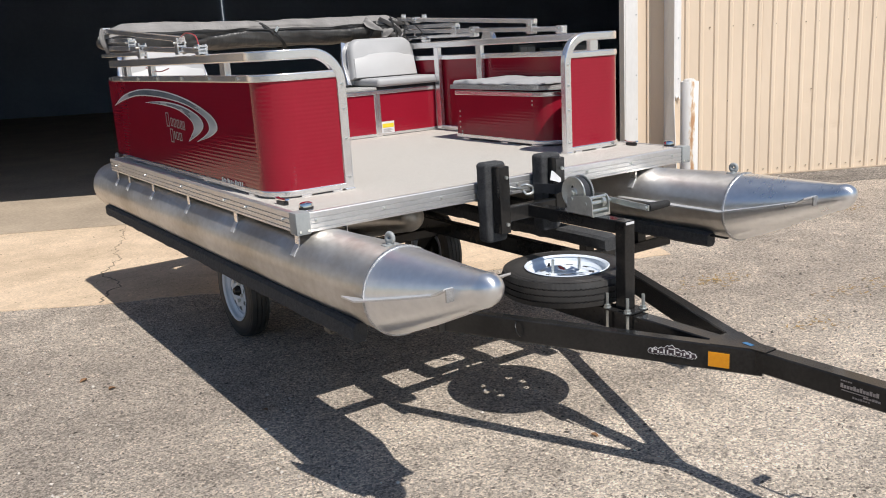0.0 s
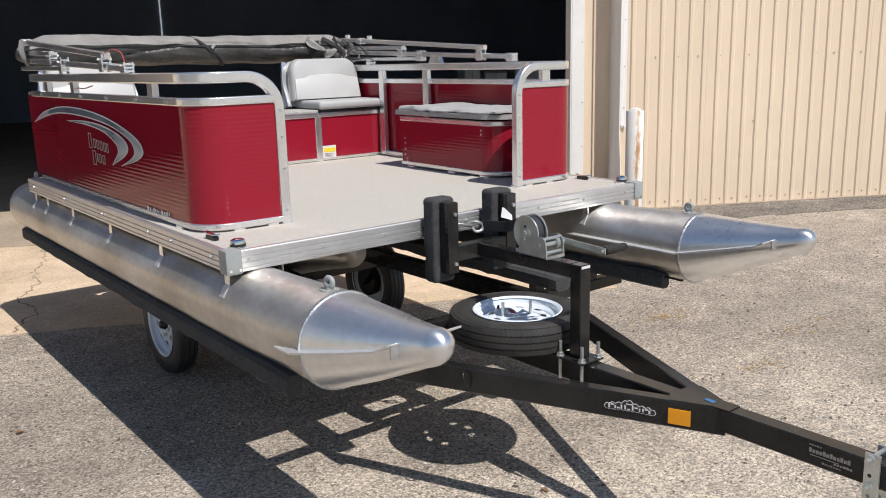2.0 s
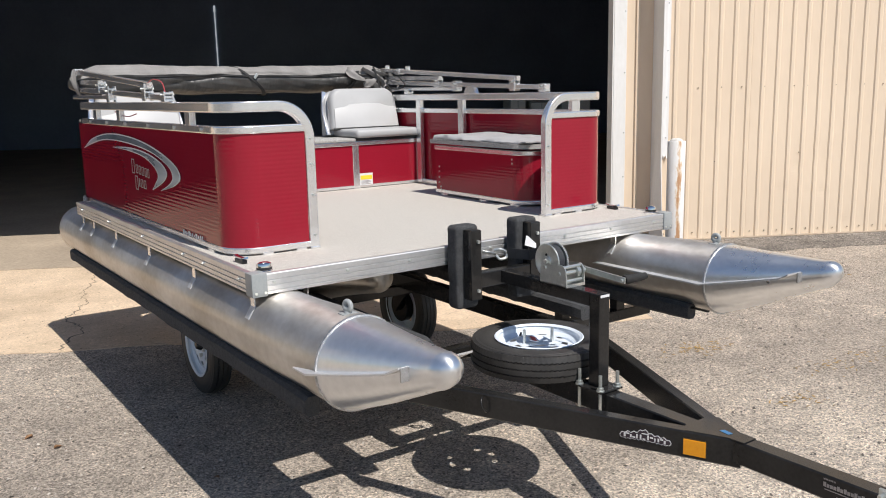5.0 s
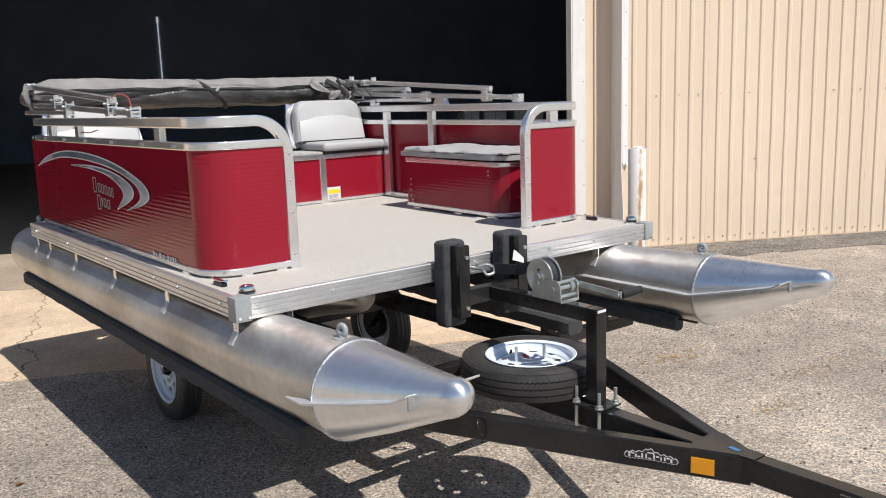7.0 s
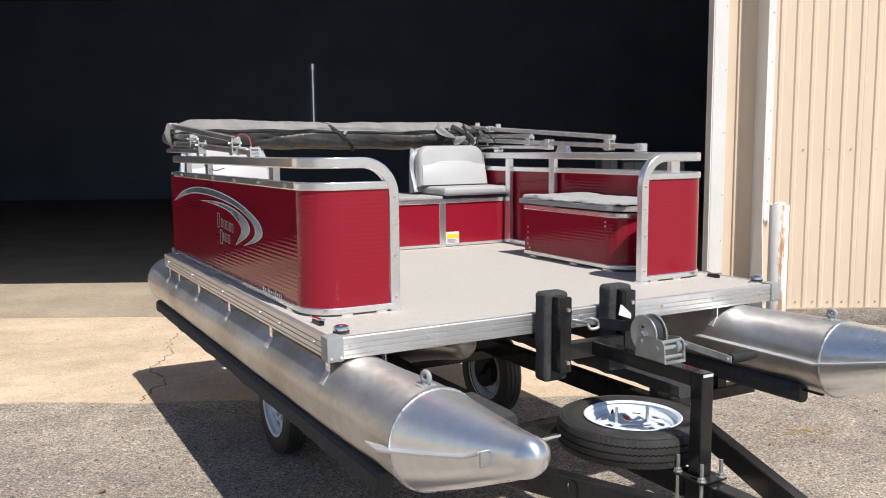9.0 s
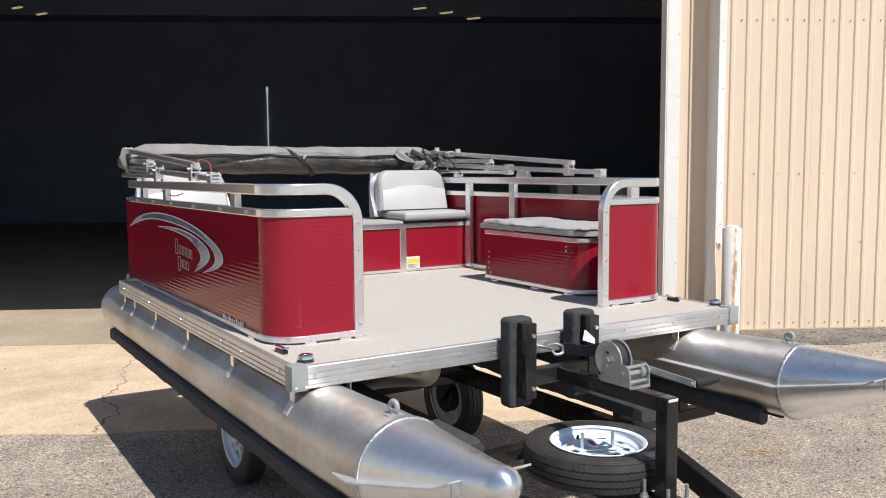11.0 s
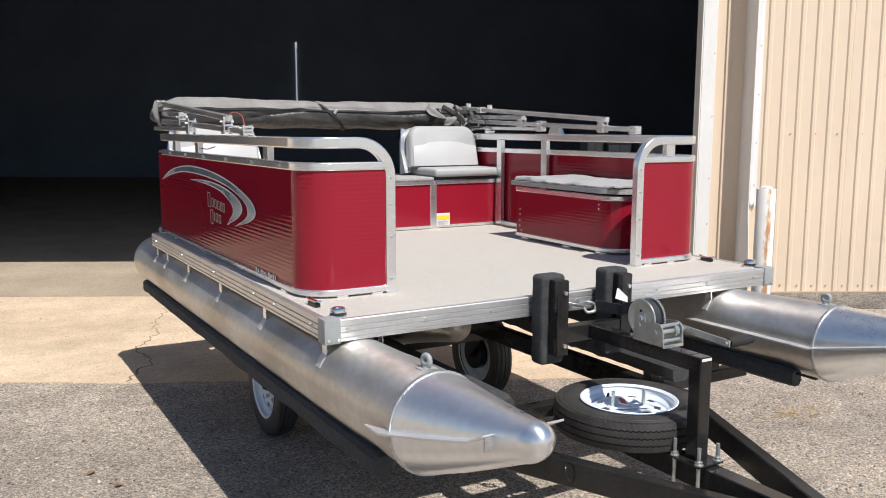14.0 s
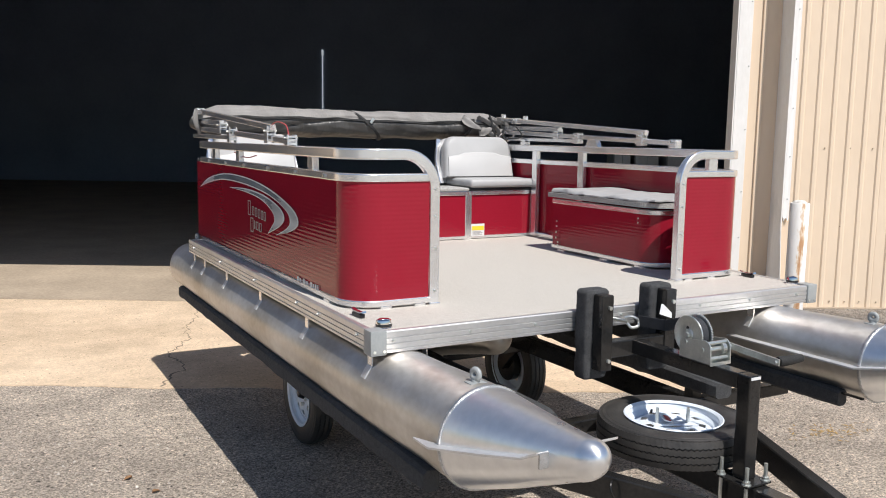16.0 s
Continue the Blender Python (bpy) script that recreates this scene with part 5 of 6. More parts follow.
for x0, z0, tilt, wide, tall, mt in ((0.80, 1.672, 38, 0.15, 0.060, CANVAS), (0.905, 1.632, -28, 0.13, 0.058, CANVAS), (0.985, 1.690, 12, 0.12, 0.050, CANVAS_DARK), (1.045, 1.640, -50, 0.11, 0.045, CANVAS)):
    bm = B()
    mt_ = pose(x0, 2.890, z0, 0, 0, 0) @ pose(0, 0, 0, -38, 0, 0) @ pose(0, 0, 0, 0, tilt, 0)
    sheets = []
    for i in range(17):
        u = -1 + i / 8
        row = []
        for j in range(9):
            v = -1 + j / 4
            edge = math.sqrt(max(0.0, 1 - 0.75 * u * u))
            dip = 0.014 * math.cos(v * 2.2 + u * 2.0) + 0.010 * noise.noise((x0 * 9 + u * 1.9, v * 1.6, z0 * 7))
            row.append(mt_ @ Vector((u * wide / 2, -0.012 - dip, v * tall / 2 * edge)))
        sheets.append(row + [q + Vector((0, 0.004, 0)) for q in row[::-1]])
    loft(bm, sheets)
    part("crumpled_flap", bm, mt, top, smooth=60)
for pts in ([(0.93, 2.875, 1.74), (0.95, 2.868, 1.68), (0.97, 2.870, 1.62), (0.985, 2.875, 1.565)], [(1.00, 2.87, 1.70), (1.03, 2.865, 1.655), (1.06, 2.87, 1.64), (1.10, 2.88, 1.655)]):
    bm = B()
    sweep(bm, bez(pts, 6), 0.014, 0.002, (0, -1, 0), 0.0005)
    part("strap_end", bm, WEBBING, top)
bm = B()
hose(bm, [Vector((1.055 + 0.062 * math.cos(a), 2.862 + 0.01 * math.sin(2 * a), 1.600 + 0.036 * math.sin(a) + 0.018 * math.cos(a))) for a in [2 * math.pi * k / 28 for k in range(29)]], 0.005, 6)
part("strap_loop", bm, DECAL_GREY, top, "grey strap loop")
for x, lean in ((0.075, 0.10), (0.80, -0.05), (0.97, 0.05)):
    bm = B()
    rings = []
    for k in range(37):
        a = 2 * math.pi * k / 36
        xx = x - lean * math.sin(a)
        c, s_ = math.cos(a), math.sin(a)
        rings.append([(xx - 0.012, YC + 0.124 * c, 1.655 + 0.090 * s_), (xx + 0.012, YC + 0.124 * c, 1.655 + 0.090 * s_), (xx + 0.012, YC + 0.127 * c, 1.655 + 0.093 * s_), (xx - 0.012, YC + 0.127 * c, 1.655 + 0.093 * s_)])
    loft(bm, rings, cap=False)
    st = part("strap", bm, WEBBING, top, "black webbing strap")
    bm = B()
    obox(bm, pose(x + 0.01, YC - 0.128, 1.683, 0, 35, 0), 0.018, 0.010, 0.036, 0.003)
    part("buckle", bm, ZINC if x < 0.5 else WEBBING, st)


def arm(parent, x, y0, z0, y1, z1, size=0.026):
    bm = B()
    sweep(bm, [(x, y0, z0), (x, y1, z1)], size, size, (1, 0, 0), 0.003)
    return part("bow_tube", bm, ALU, parent)


def jaw(parent, x, y, z, h):
    """A slotted clamp between two tubes."""
    for dx in (-0.017, 0.017):
        bm = B()
        box(bm, x + dx - 0.003, x + dx + 0.003, y - 0.022, y + 0.022, z - h / 2, z + h / 2, 0.001)
        part("clamp_plate", bm, ALU, parent)
    for dz in (-0.32, 0.0, 0.32):
        bm = B()
        box(bm, x - 0.021, x + 0.021, y - 0.026, y + 0.026, z + dz * h - 0.004, z + dz * h + 0.004, 0.001)
        part("clamp_bar", bm, ALU_BRIGHT, parent)
    bm = B()
    rod(bm, (x - 0.03, y, z + h * 0.2), (x + 0.03, y, z + h * 0.2), 0.005, 8)
    part("pin", bm, ZINC, parent)


fl = thing("folded_bimini", "folded square aluminium bows on the fence rail", "frame", (-0.95, 2.2, 1.55), "sun top frames")
arm(fl, -0.952, 3.05, 1.722, 1.62, 1.622)
arm(fl, -0.940, 3.12, 1.663, 2.53, 1.648)
arm(fl, -0.945, 3.05, 1.622, 1.42, 1.566)
arm(fl, -0.952, 3.10, 1.578, 2.28, 1.573, 0.022)
jaw(fl, -0.950, 1.67, 1.592, 0.075)
jaw(fl, -0.940, 2.52, 1.625, 0.060)
jaw(fl, -0.948, 2.30, 1.588, 0.078)
jaw(fl, -0.948, 1.40, 1.570, 0.045)
jaw(fl, -0.948, 2.98, 1.715, 0.04)
bm = B()
hose(bm, bez([(-0.955, 1.64, 1.63), (-0.965, 1.52, 1.645), (-0.96, 1.42, 1.63), (-0.955, 1.40, 1.59)], 6), 0.0028, 6)
part("red_wire", bm, RED_WIRE, fl)
bm = B()
hose(bm, bez([(-0.93, 2.33, 1.50), (-0.92, 2.15, 1.478), (-0.92, 1.98, 1.492)], 6), 0.0028, 6)
part("red_wire", bm, RED_WIRE, fl)
fr = thing("folded_bimini", "folded square aluminium bows on the fence rail", "frame", (1.05, 2.0, 1.55), "sun top frames")
arm(fr, 1.045, 2.95, 1.716, 1.48, 1.628)
arm(fr, 1.050, 2.95, 1.660, 2.25, 1.645)
arm(fr, 1.045, 2.95, 1.632, 1.24, 1.575)
arm(fr, 1.052, 2.90, 1.585, 2.06, 1.577, 0.022)
jaw(fr, 1.048, 1.52, 1.595, 0.075)
jaw(fr, 1.048, 2.27, 1.618, 0.062)
jaw(fr, 1.048, 2.07, 1.594, 0.064)
jaw(fr, 1.048, 1.27, 1.572, 0.045)
jaw(fr, 1.048, 2.62, 1.560, 0.05)
jaw(fr, 1.048, 2.73, 1.70, 0.04)
for y in (2.88, 2.62):
    z = 1.716 - (2.95 - y) * 0.06
    bm = B()
    for a, b, c, d in ((-0.016, -0.013, 0.012, 0.036), (0.013, 0.016, 0.012, 0.036), (-0.016, 0.016, 0.033, 0.036)):
        box(bm, 1.036, 1.054, y + a, y + b, z + c, z + d)
    part("strap_loop", bm, ALU, fr)
bm = B()
hexa(bm, [(1.03, 1.86, 1.547), (1.06, 1.86, 1.547), (1.06, 1.98, 1.547), (1.03, 1.98, 1.547), (1.03, 1.885, 1.592), (1.06, 1.885, 1.592), (1.06, 1.955, 1.592), (1.03, 1.955, 1.592)], 0.004)
part("rest_block", bm, ALU_BRIGHT, fr)
bm = B()
hose(bm, bez([(1.03, 2.85, 1.66), (1.0, 2.80, 1.60), (1.0, 2.68, 1.585), (1.02, 2.62, 1.61), (1.02, 2.70, 1.67)], 6), 0.004, 6)
part("cord", bm, WEBBING, fr)

# deck fittings
def nav_lamp(x, y):
    t = thing("bow_light", "chrome dome bow light with dark lens", "light", (x, y, DZ), "bow lights")
    bm = B()
    lathe(bm, [(0.030, 0.0), (0.030, 0.004), (0.0275, 0.006), (0.0275, 0.020), (0.025, 0.028), (0.016, 0.033), (0.0005, 0.035)], pose(x, y, DZ) @ Matrix.Diagonal((1.0, 0.85, 1, 1)), 24)
    part("dome", bm, CHROME, t, smooth=40)
    bm = B()
    lathe(bm, [(0.0278, 0.007), (0.0282, 0.008), (0.0282, 0.015), (0.0278, 0.016)], pose(x, y, DZ) @ Matrix.Diagonal((1.0, 0.87, 1, 1)), 24)
    part("lens", bm, DARK_PLASTIC, t, smooth=40)
    return t


def cleat(x, y, turn):
    t = thing("deck_cleat", "low chrome cleat on a black base", "cleat", (x, y, DZ), "deck cleats")
    m = pose(x, y, DZ, 0, 0, turn)
    bm = B()
    obox(bm, m @ Matrix.Translation((0, 0, 0.008)), 0.020, 0.066, 0.015, 0.004)
    part("base", bm, DARK_PLASTIC, t)
    bm = B()
    pts = [m @ Vector((0, -0.042, 0.024)), m @ Vector((0, -0.022, 0.019)), m @ Vector((0, 0.022, 0.019)), m @ Vector((0, 0.042, 0.024))]
    sweep(bm, pts, 0.018, 0.007, (0, 0, 1), 0.002)
    part("horn", bm, CHROME, t)
    return t


nav_lamp(-0.938, 0.505)
nav_lamp(1.075, 0.53)
cleat(-0.945, 0.70, 4)
cleat(1.03, 0.74, -4)

# ---- boat trailer ----
TX = 0.005
trailer = thing("boat_trailer", "black steel boat trailer with carpeted bunks", "trailer", (TX, 1.0, 0))


def beam(name, a, b, w, h, bevel=0.004, mat=BLACK_STEEL, parent=None, label=""):
    bm = B()
    sweep(bm, [a, b], w, h, (0, 0, 1), bevel)
    return part(name, bm, mat, parent or trailer, label)


ZB = 0.483
beam("tongue", (TX + 0.005, -0.70, ZB + 0.007), (TX + 0.005, -1.40, ZB + 0.008), 0.058, 0.073)
near_beam = beam("draw_beam", (TX + 0.0063, -0.775, ZB), (TX - 0.50, 0.36, ZB), 0.046, 0.088)
beam("draw_beam", (TX + 0.008, -0.743, ZB), (TX + 0.50, 0.36, ZB), 0.046, 0.088)
beam("centre_beam", (TX, -0.62, ZB), (TX, 0.44, ZB), 0.062, 0.080)
beam("main_rail", (TX - 0.50, 0.30, ZB), (TX - 0.50, 3.05, ZB - 0.01), 0.050, 0.088)
beam("main_rail", (TX + 0.50, 0.30, ZB), (TX + 0.50, 3.05, ZB - 0.01), 0.050, 0.088)
for y, hl, hr, z in ((0.455, 0.93, 0.965, 0.5265), (2.62, 0.78, 0.95, ZB - 0.005), (2.34, 0.5, 0.5, ZB - 0.005)):
    beam("cross_member", (TX - hl, y, z), (TX + hr, y, z), 0.052, 0.052)
bm = B()
plate = [(TX - 0.023, -0.800), (TX + 0.033, -0.800), (TX + 0.034, -0.745), (TX + 0.084, -0.630), (TX + 0.052, -0.603), (TX - 0.046, -0.603), (TX - 0.080, -0.630), (TX - 0.027, -0.745)]
loft(bm, [[(x, y, z) for x, y in plate] for z in (ZB + 0.0425, ZB + 0.0465)])
gus = part("gusset_plate", bm, BLACK_STEEL, trailer)
bm = B()
hexa(bm, [(x, y, z) for z in (ZB + 0.0468, ZB + 0.0478) for x, y in ((-0.004, -0.734), (0.012, -0.738), (0.017, -0.704), (0.001, -0.698))])
part("tape", bm, BLUE_TAPE, gus, "scrap of blue tape")
# decals and reflector on the near beam
da = Vector((TX - 0.50 - (TX - 0.045), 0.36 + 0.66, 0)).normalized()
dn = Vector((-da.y, da.x, 0))
if dn.x > 0:
    dn = -dn


def on_beam(u, z, w, h, mat, name, parent, off=0.0):
    """A thin plate on the outer face of the near draw beam, u metres from its front end."""
    c = Vector((TX - 0.045, -0.66, 0)) + da * u + dn * (0.0235 + off) + Vector((0, 0, z))
    bm = B()
    hexa(bm, [c + da * (sa * w / 2) + Vector((0, 0, sz * h / 2)) + dn * t for sz in (-1, 1) for sa, t in ((-1, 0), (1, 0), (1, 0.0015), (-1, 0.0015))])
    return part(name, bm, mat, parent)


ZR = ZB - 0.004
on_beam(0.010, ZR, 0.072, 0.054, DARK_PLASTIC, "reflector_base", near_beam)
c = Vector((TX - 0.045, -0.66, ZR)) + da * 0.010 + dn * 0.026
bm = B()
hexa(bm, [c + da * (sa * 0.034) + Vector((0, 0, sz * 0.025)) + dn * t for sz in (-1, 1) for sa, t in ((-1, 0), (1, 0), (1, 0.004), (-1, 0.004))], 0.001)
part("reflector", bm, AMBER, near_beam, "amber plastic reflector")


def badge(grow, mat, off, name):
    """The badge's rounded outline with a hump in its middle."""
    up, lo = [], []
    for k in range(33):
        v = -1 + k / 16
        w = (0.082 + grow) * v
        e = math.sqrt(max(0.0, 1 - v ** 8))
        hump = 0.012 * math.exp(-((v - 0.05) / 0.22) ** 2)
        mid = Vector((TX - 0.045, -0.66, ZR + 0.004 - 0.006 * v * v)) + da * (0.165 + w) + dn * (0.0238 + off)
        up.append(mid + Vector((0, 0, (0.010 + hump + grow + 0.003 * math.sin(k * 1.7)) * e)))
        lo.append(mid - Vector((0, 0, (0.011 + grow + 0.002 * math.sin(k * 2.3)) * e)))
    bm = B()
    ribbon(bm, up, lo, dn, 0.0008)
    return part(name, bm, mat, near_beam)


badge(0.002, DECAL_WHITE, 0.0, "badge_outline")
badge(-0.0005, DECAL_DARK, 0.001, "badge_field")
for du, w, h, dz in ((-0.066, 0.006, 0.015, 0.0), (-0.056, 0.010, 0.004, 0.005), (-0.046, 0.005, 0.010, -0.002), (-0.036, 0.009, 0.004, -0.004), (-0.026, 0.005, 0.014, 0.001), (-0.014, 0.005, 0.014, 0.001), (-0.003, 0.008, 0.004, -0.005),
                     (0.010, 0.005, 0.016, 0.002), (0.021, 0.010, 0.004, 0.004), (0.032, 0.004, 0.010, -0.001), (0.043, 0.005, 0.011, 0.0), (0.053, 0.009, 0.004, 0.004), (0.063, 0.006, 0.012, -0.003), (0.0, 0.022, 0.003, 0.013)):
    on_beam(0.165 - du, ZR + 0.002 + dz, w, h, DECAL_WHITE, "letter_bar", near_beam, 0.0022)
# rows of small marks where the dealer's lettering is
random.seed(31)
for y0, y1, z, h, w, mat in ((-1.052, -1.082, 0.516, 0.005, 0.005, DECAL_GREY), (-1.052, -1.166, 0.500, 0.013, 0.0075, DECAL_SILVER), (-1.056, -1.140, 0.4865, 0.0022, 0.080, DECAL_SILVER), (-1.122, -1.168, 0.482, 0.007, 0.0065, DECAL_SILVER), (-1.090, -1.142, 0.472, 0.006, 0.0055, DECAL_GREY)):
    y = y0
    while y - w > y1 - 0.004:
        hh = h * (1.0 if w > 0.02 else random.choice((0.75, 0.8, 1.0)))
        bm = B()
        box(bm, TX + 0.005 - 0.0303, TX + 0.005 - 0.029, y - w, y, z - h / 2, z - h / 2 + hh)
        part("text_bar", bm, mat, trailer)
        y -= w + 0.0022
# clamp plates at the tongue's end
for x0, x1 in ((-0.034, -0.026), (0.036, 0.044)):
    bm = B()
    box(bm, TX + x0, TX + x1, -1.245, -1.205, 0.395, 0.550, 0.002)
    chan = part("clamp_plate", bm, ZINC, trailer, "zinc plated clamp plate with bolt holes")
    for z in (0.405, 0.432, 0.490):
        bm = B()
        rod(bm, (TX + x0 - 0.0008, -1.221, z), (TX + x0 + 0.001, -1.221, z), 0.0055, 8)
        part("hole", bm, DARK_PLASTIC if z > 0.45 else CAP_GREY, chan)
for z in (0.461, 0.540):
    bm = B()
    rod(bm, (TX - 0.064, -1.223, z), (TX + 0.100, -1.223, z), 0.006, 8)
    rod(bm, (TX - 0.045, -1.223, z), (TX - 0.035, -1.223, z), 0.011, 6)
    part("clamp_bolt", bm, ZINC, trailer)
bm = B()
box(bm, TX - 0.04, TX + 0.05, -1.60, -1.30, 0.445, 0.49, 0.008)
part("coupler", bm, ZINC, trailer)
# jack clamped to the far side of the tongue, its wheel on the ground
JX, JY = 0.146, -1.226
bm = B()
rod(bm, (JX, JY, 0.20), (JX, JY, 0.50), 0.022, 16)
rod(bm, (JX, JY, 0.50), (JX, JY, 0.512), 0.024, 16)
rod(bm, (JX, JY, 0.09), (JX, JY, 0.20), 0.017, 14)
box(bm, TX + 0.046, JX - 0.02, JY - 0.042, JY + 0.002, 0.42, 0.55, 0.004)
jack = part("tongue_jack", bm, BLACK_STEEL, trailer, "black steel tongue jack", smooth=40)
bm = B()
lathe(bm, [(0.012, -0.025), (0.070, -0.025), (0.078, -0.018), (0.080, 0.0), (0.078, 0.018), (0.070, 0.025), (0.012, 0.025)], pose(JX, JY, 0.080, 0, 90, 0), 32, cap=True)
part("jack_wheel", bm, DARK_PLASTIC, jack, "black plastic jack wheel", smooth=40)
bm = B()
hose(bm, fillet([(JX, JY, 0.50), (JX, JY, 0.60), (JX - 0.035, JY, 0.60), (JX - 0.035, JY, 0.80), (JX + 0.045, JY, 0.80)], 0.012), 0.0055)
part("crank", bm, ZINC, jack, "zinc plated crank rod")
bm = B()
rod(bm, (JX - 0.030, JY, 0.80), (JX + 0.042, JY, 0.80), 0.017, 14)
part("crank_grip", bm, DARK_PLASTIC, jack, "black crank grip", smooth=40)
# torsion axle under the rails, with a trailing arm to each wheel
beam("axle", (-0.56, 1.96, 0.408), (0.585, 1.96, 0.408), 0.055, 0.055)
for x, xw in ((-0.555, -0.632), (0.58, 0.655)):
    bm = B()
    sweep(bm, [(x, 1.96, 0.405), (x, 2.02, 0.36), (x, 2.12, 0.258)], 0.020, 0.055, (0, 0, 1), 0.003)
    rod(bm, (x, 2.10, 0.265), (xw, 2.10, 0.265), 0.022, 12)
    part("trailing_arm", bm, BLACK_STEEL, trailer)
# bunks: carpeted planks under the tubes
for x, y0, y1, hw, z0, z1 in ((-0.998, 0.05, 3.33, 0.030, 0.588, 0.660), (-0.772, 0.03, 3.33, 0.030, 0.592, 0.660), (0.772, 0.03, 3.33, 0.030, 0.592, 0.660), (0.998, 0.0, 3.33, 0.030, 0.625, 0.660), (0.425, 0.295, 2.9, 0.050, 0.598, 0.662), (-0.415, 0.295, 2.9, 0.050, 0.598, 0.662)):
    bm = B()
    n = 70
    rings = []
    for k in range(n + 1):
        y = y0 + (y1 - y0) * k / n
        e = 0.85 if k in (0, n) else 1.0
        w = (hw + 0.004 * noise.noise((y * 6, x, 0))) * e
        lo = z0 + 0.006 * noise.noise((y * 4, x, 3)) + 0.005 * noise.noise((y * 23, x, 1))
        hi = z1 - 0.004 * (1 - e) * 10
        c = 0.012
        rings.append([(x - w + c, y, lo), (x + w - c, y, lo), (x + w, y, lo + c), (x + w, y, hi - c), (x + w - c, y, hi), (x - w + c, y, hi), (x - w, y, hi - c), (x - w, y, lo + c)])
    loft(bm, rings)
    bk = part("bunk", bm, CARPET_BLACK, trailer, "plank wrapped in charcoal carpet", smooth=40)
    for y, zb in (((0.455, 0.552), (2.62, 0.505)) if x > -0.9 else ()):
        bm = B()
        box(bm, x - 0.026, x + 0.026, y - 0.022, y + 0.022, zb, z0 + 0.008, 0.002)
        part("bunk_bracket", bm, BLACK_STEEL, bk)

# end of the steel angle that stiffens the far inner bunk
bm = B()
box(bm, 0.764, 0.778, -0.058, 0.12, 0.639, 0.647, 0.002)
part("bunk_angle", bm, BLACK_STEEL, trailer)

# winch stand
ZA = 0.870
bm = B()
box(bm, -0.026, 0.024, -0.213, -0.163, 0.534, ZA, 0.004)
part("winch_post", bm, BLACK_STEEL, trailer)
bm = B()
box(bm, -0.026, 0.024, -0.163, 0.365, ZA - 0.050, ZA, 0.004)
part("winch_arm", bm, BLACK_STEEL, trailer)
bm = B()
box(bm, -0.022, 0.020, -0.2145, -0.2125, ZA - 0.012, ZA - 0.003)
part("end_sticker", bm, DECAL_WHITE, trailer)
bm = B()
box(bm, -0.150, 0.165, 0.325, 0.372, ZA - 0.058, ZA + 0.002, 0.004)
part("bow_stop_arm", bm, BLACK_STEEL, trailer)
bm = B()
box(bm, -0.056, 0.054, -0.252, -0.122, 0.527, 0.534, 0.002)
foot = part("post_foot_plate", bm, BLACK_STEEL, trailer)
for x in (-0.043, 0.041):
    for y in (-0.238, -0.136):
        bm = B()
        rod(bm, (x, y, 0.435), (x, y, 0.590), 0.0062, 8)
        rod(bm, (x, y, 0.534), (x, y, 0.546), 0.012, 6)
        rod(bm, (x, y, 0.533), (x, y, 0.537), 0.015, 12)
        part("u_bolt", bm, ZINC, foot, smooth=30)


def bow_pad(x0):
    """A carpeted board with its steel upright."""
    bm = B()
    n = 48
    rings = []
    x1, y0, y1 = x0 + 0.104, 0.372, 0.436
    for k in range(n + 1):
        z = 0.728 + (1.056 - 0.728) * k / n
        e = 1 - (0.14 if k in (0, n) else (0.03 if k in (1, n - 1) else 0))
        q = 0.004 * noise.noise((z * 14, x0 * 5, 0)) + 0.0012 * noise.noise((z * 60, x0 * 5, 2))
        cx, cy = (x0 + x1) / 2, (y0 + y1) / 2
        hw, hd = (x1 - x0) / 2 * e + q, (y1 - y0) / 2 * e + q
        r = 0.009
        ring = []
        for sx, sy, a0 in ((1, 1, 0), (-1, 1, 90), (-1, -1, 180), (1, -1, 270)):
            for j in range(4):
                a = radians(a0 + 30 * j)
                ring.append((cx + sx * (hw - r) + r * math.cos(a), cy + sy * (hd - r) + r * math.sin(a), z))
        rings.append(ring)
    loft(bm, rings)
    pad = part("bow_pad", bm, CARPET_BLACK, trailer, "charcoal carpeted bow stop", smooth=50)
    bm = B()
    sx = x0 + 0.031
    box(bm, sx, sx + 0.050, 0.320, 0.371, 0.768, 1.042, 0.003)
    up = part("upright", bm, BLACK_STEEL, pad)
    bm = B()
    box(bm, sx + 0.004, sx + 0.046, 0.324, 0.367, 1.041, 1.0435)
    part("upright_cap", bm, DARK_PLASTIC, pad)
    for z in (0.805, 0.998):
        bm = B()
        rod(bm, (sx + 0.032, 0.321, z), (sx + 0.032, 0.312, z), 0.0075, 8)
        part("bolt", bm, ZINC, pad)


bow_pad(-0.205)
bow_pad(0.095)
bm = B()
vs = [(0.098, 0.316, 0.995), (0.105, 0.314, 0.993), (0.146, 0.312, 0.958), (0.141, 0.306, 0.939), (0.086, 0.312, 0.958)]
loft(bm, [[Vector(v) + Vector((0, -0.001 * k, 0)) for v in vs] for k in (0, 1)])
part("paper_tag", bm, DECAL_WHITE, trailer, "white paper tag")

# winch
winch = thing("boat_winch", "zinc plated hand winch with black strap", "winch", (0.0, 0.03, ZA))
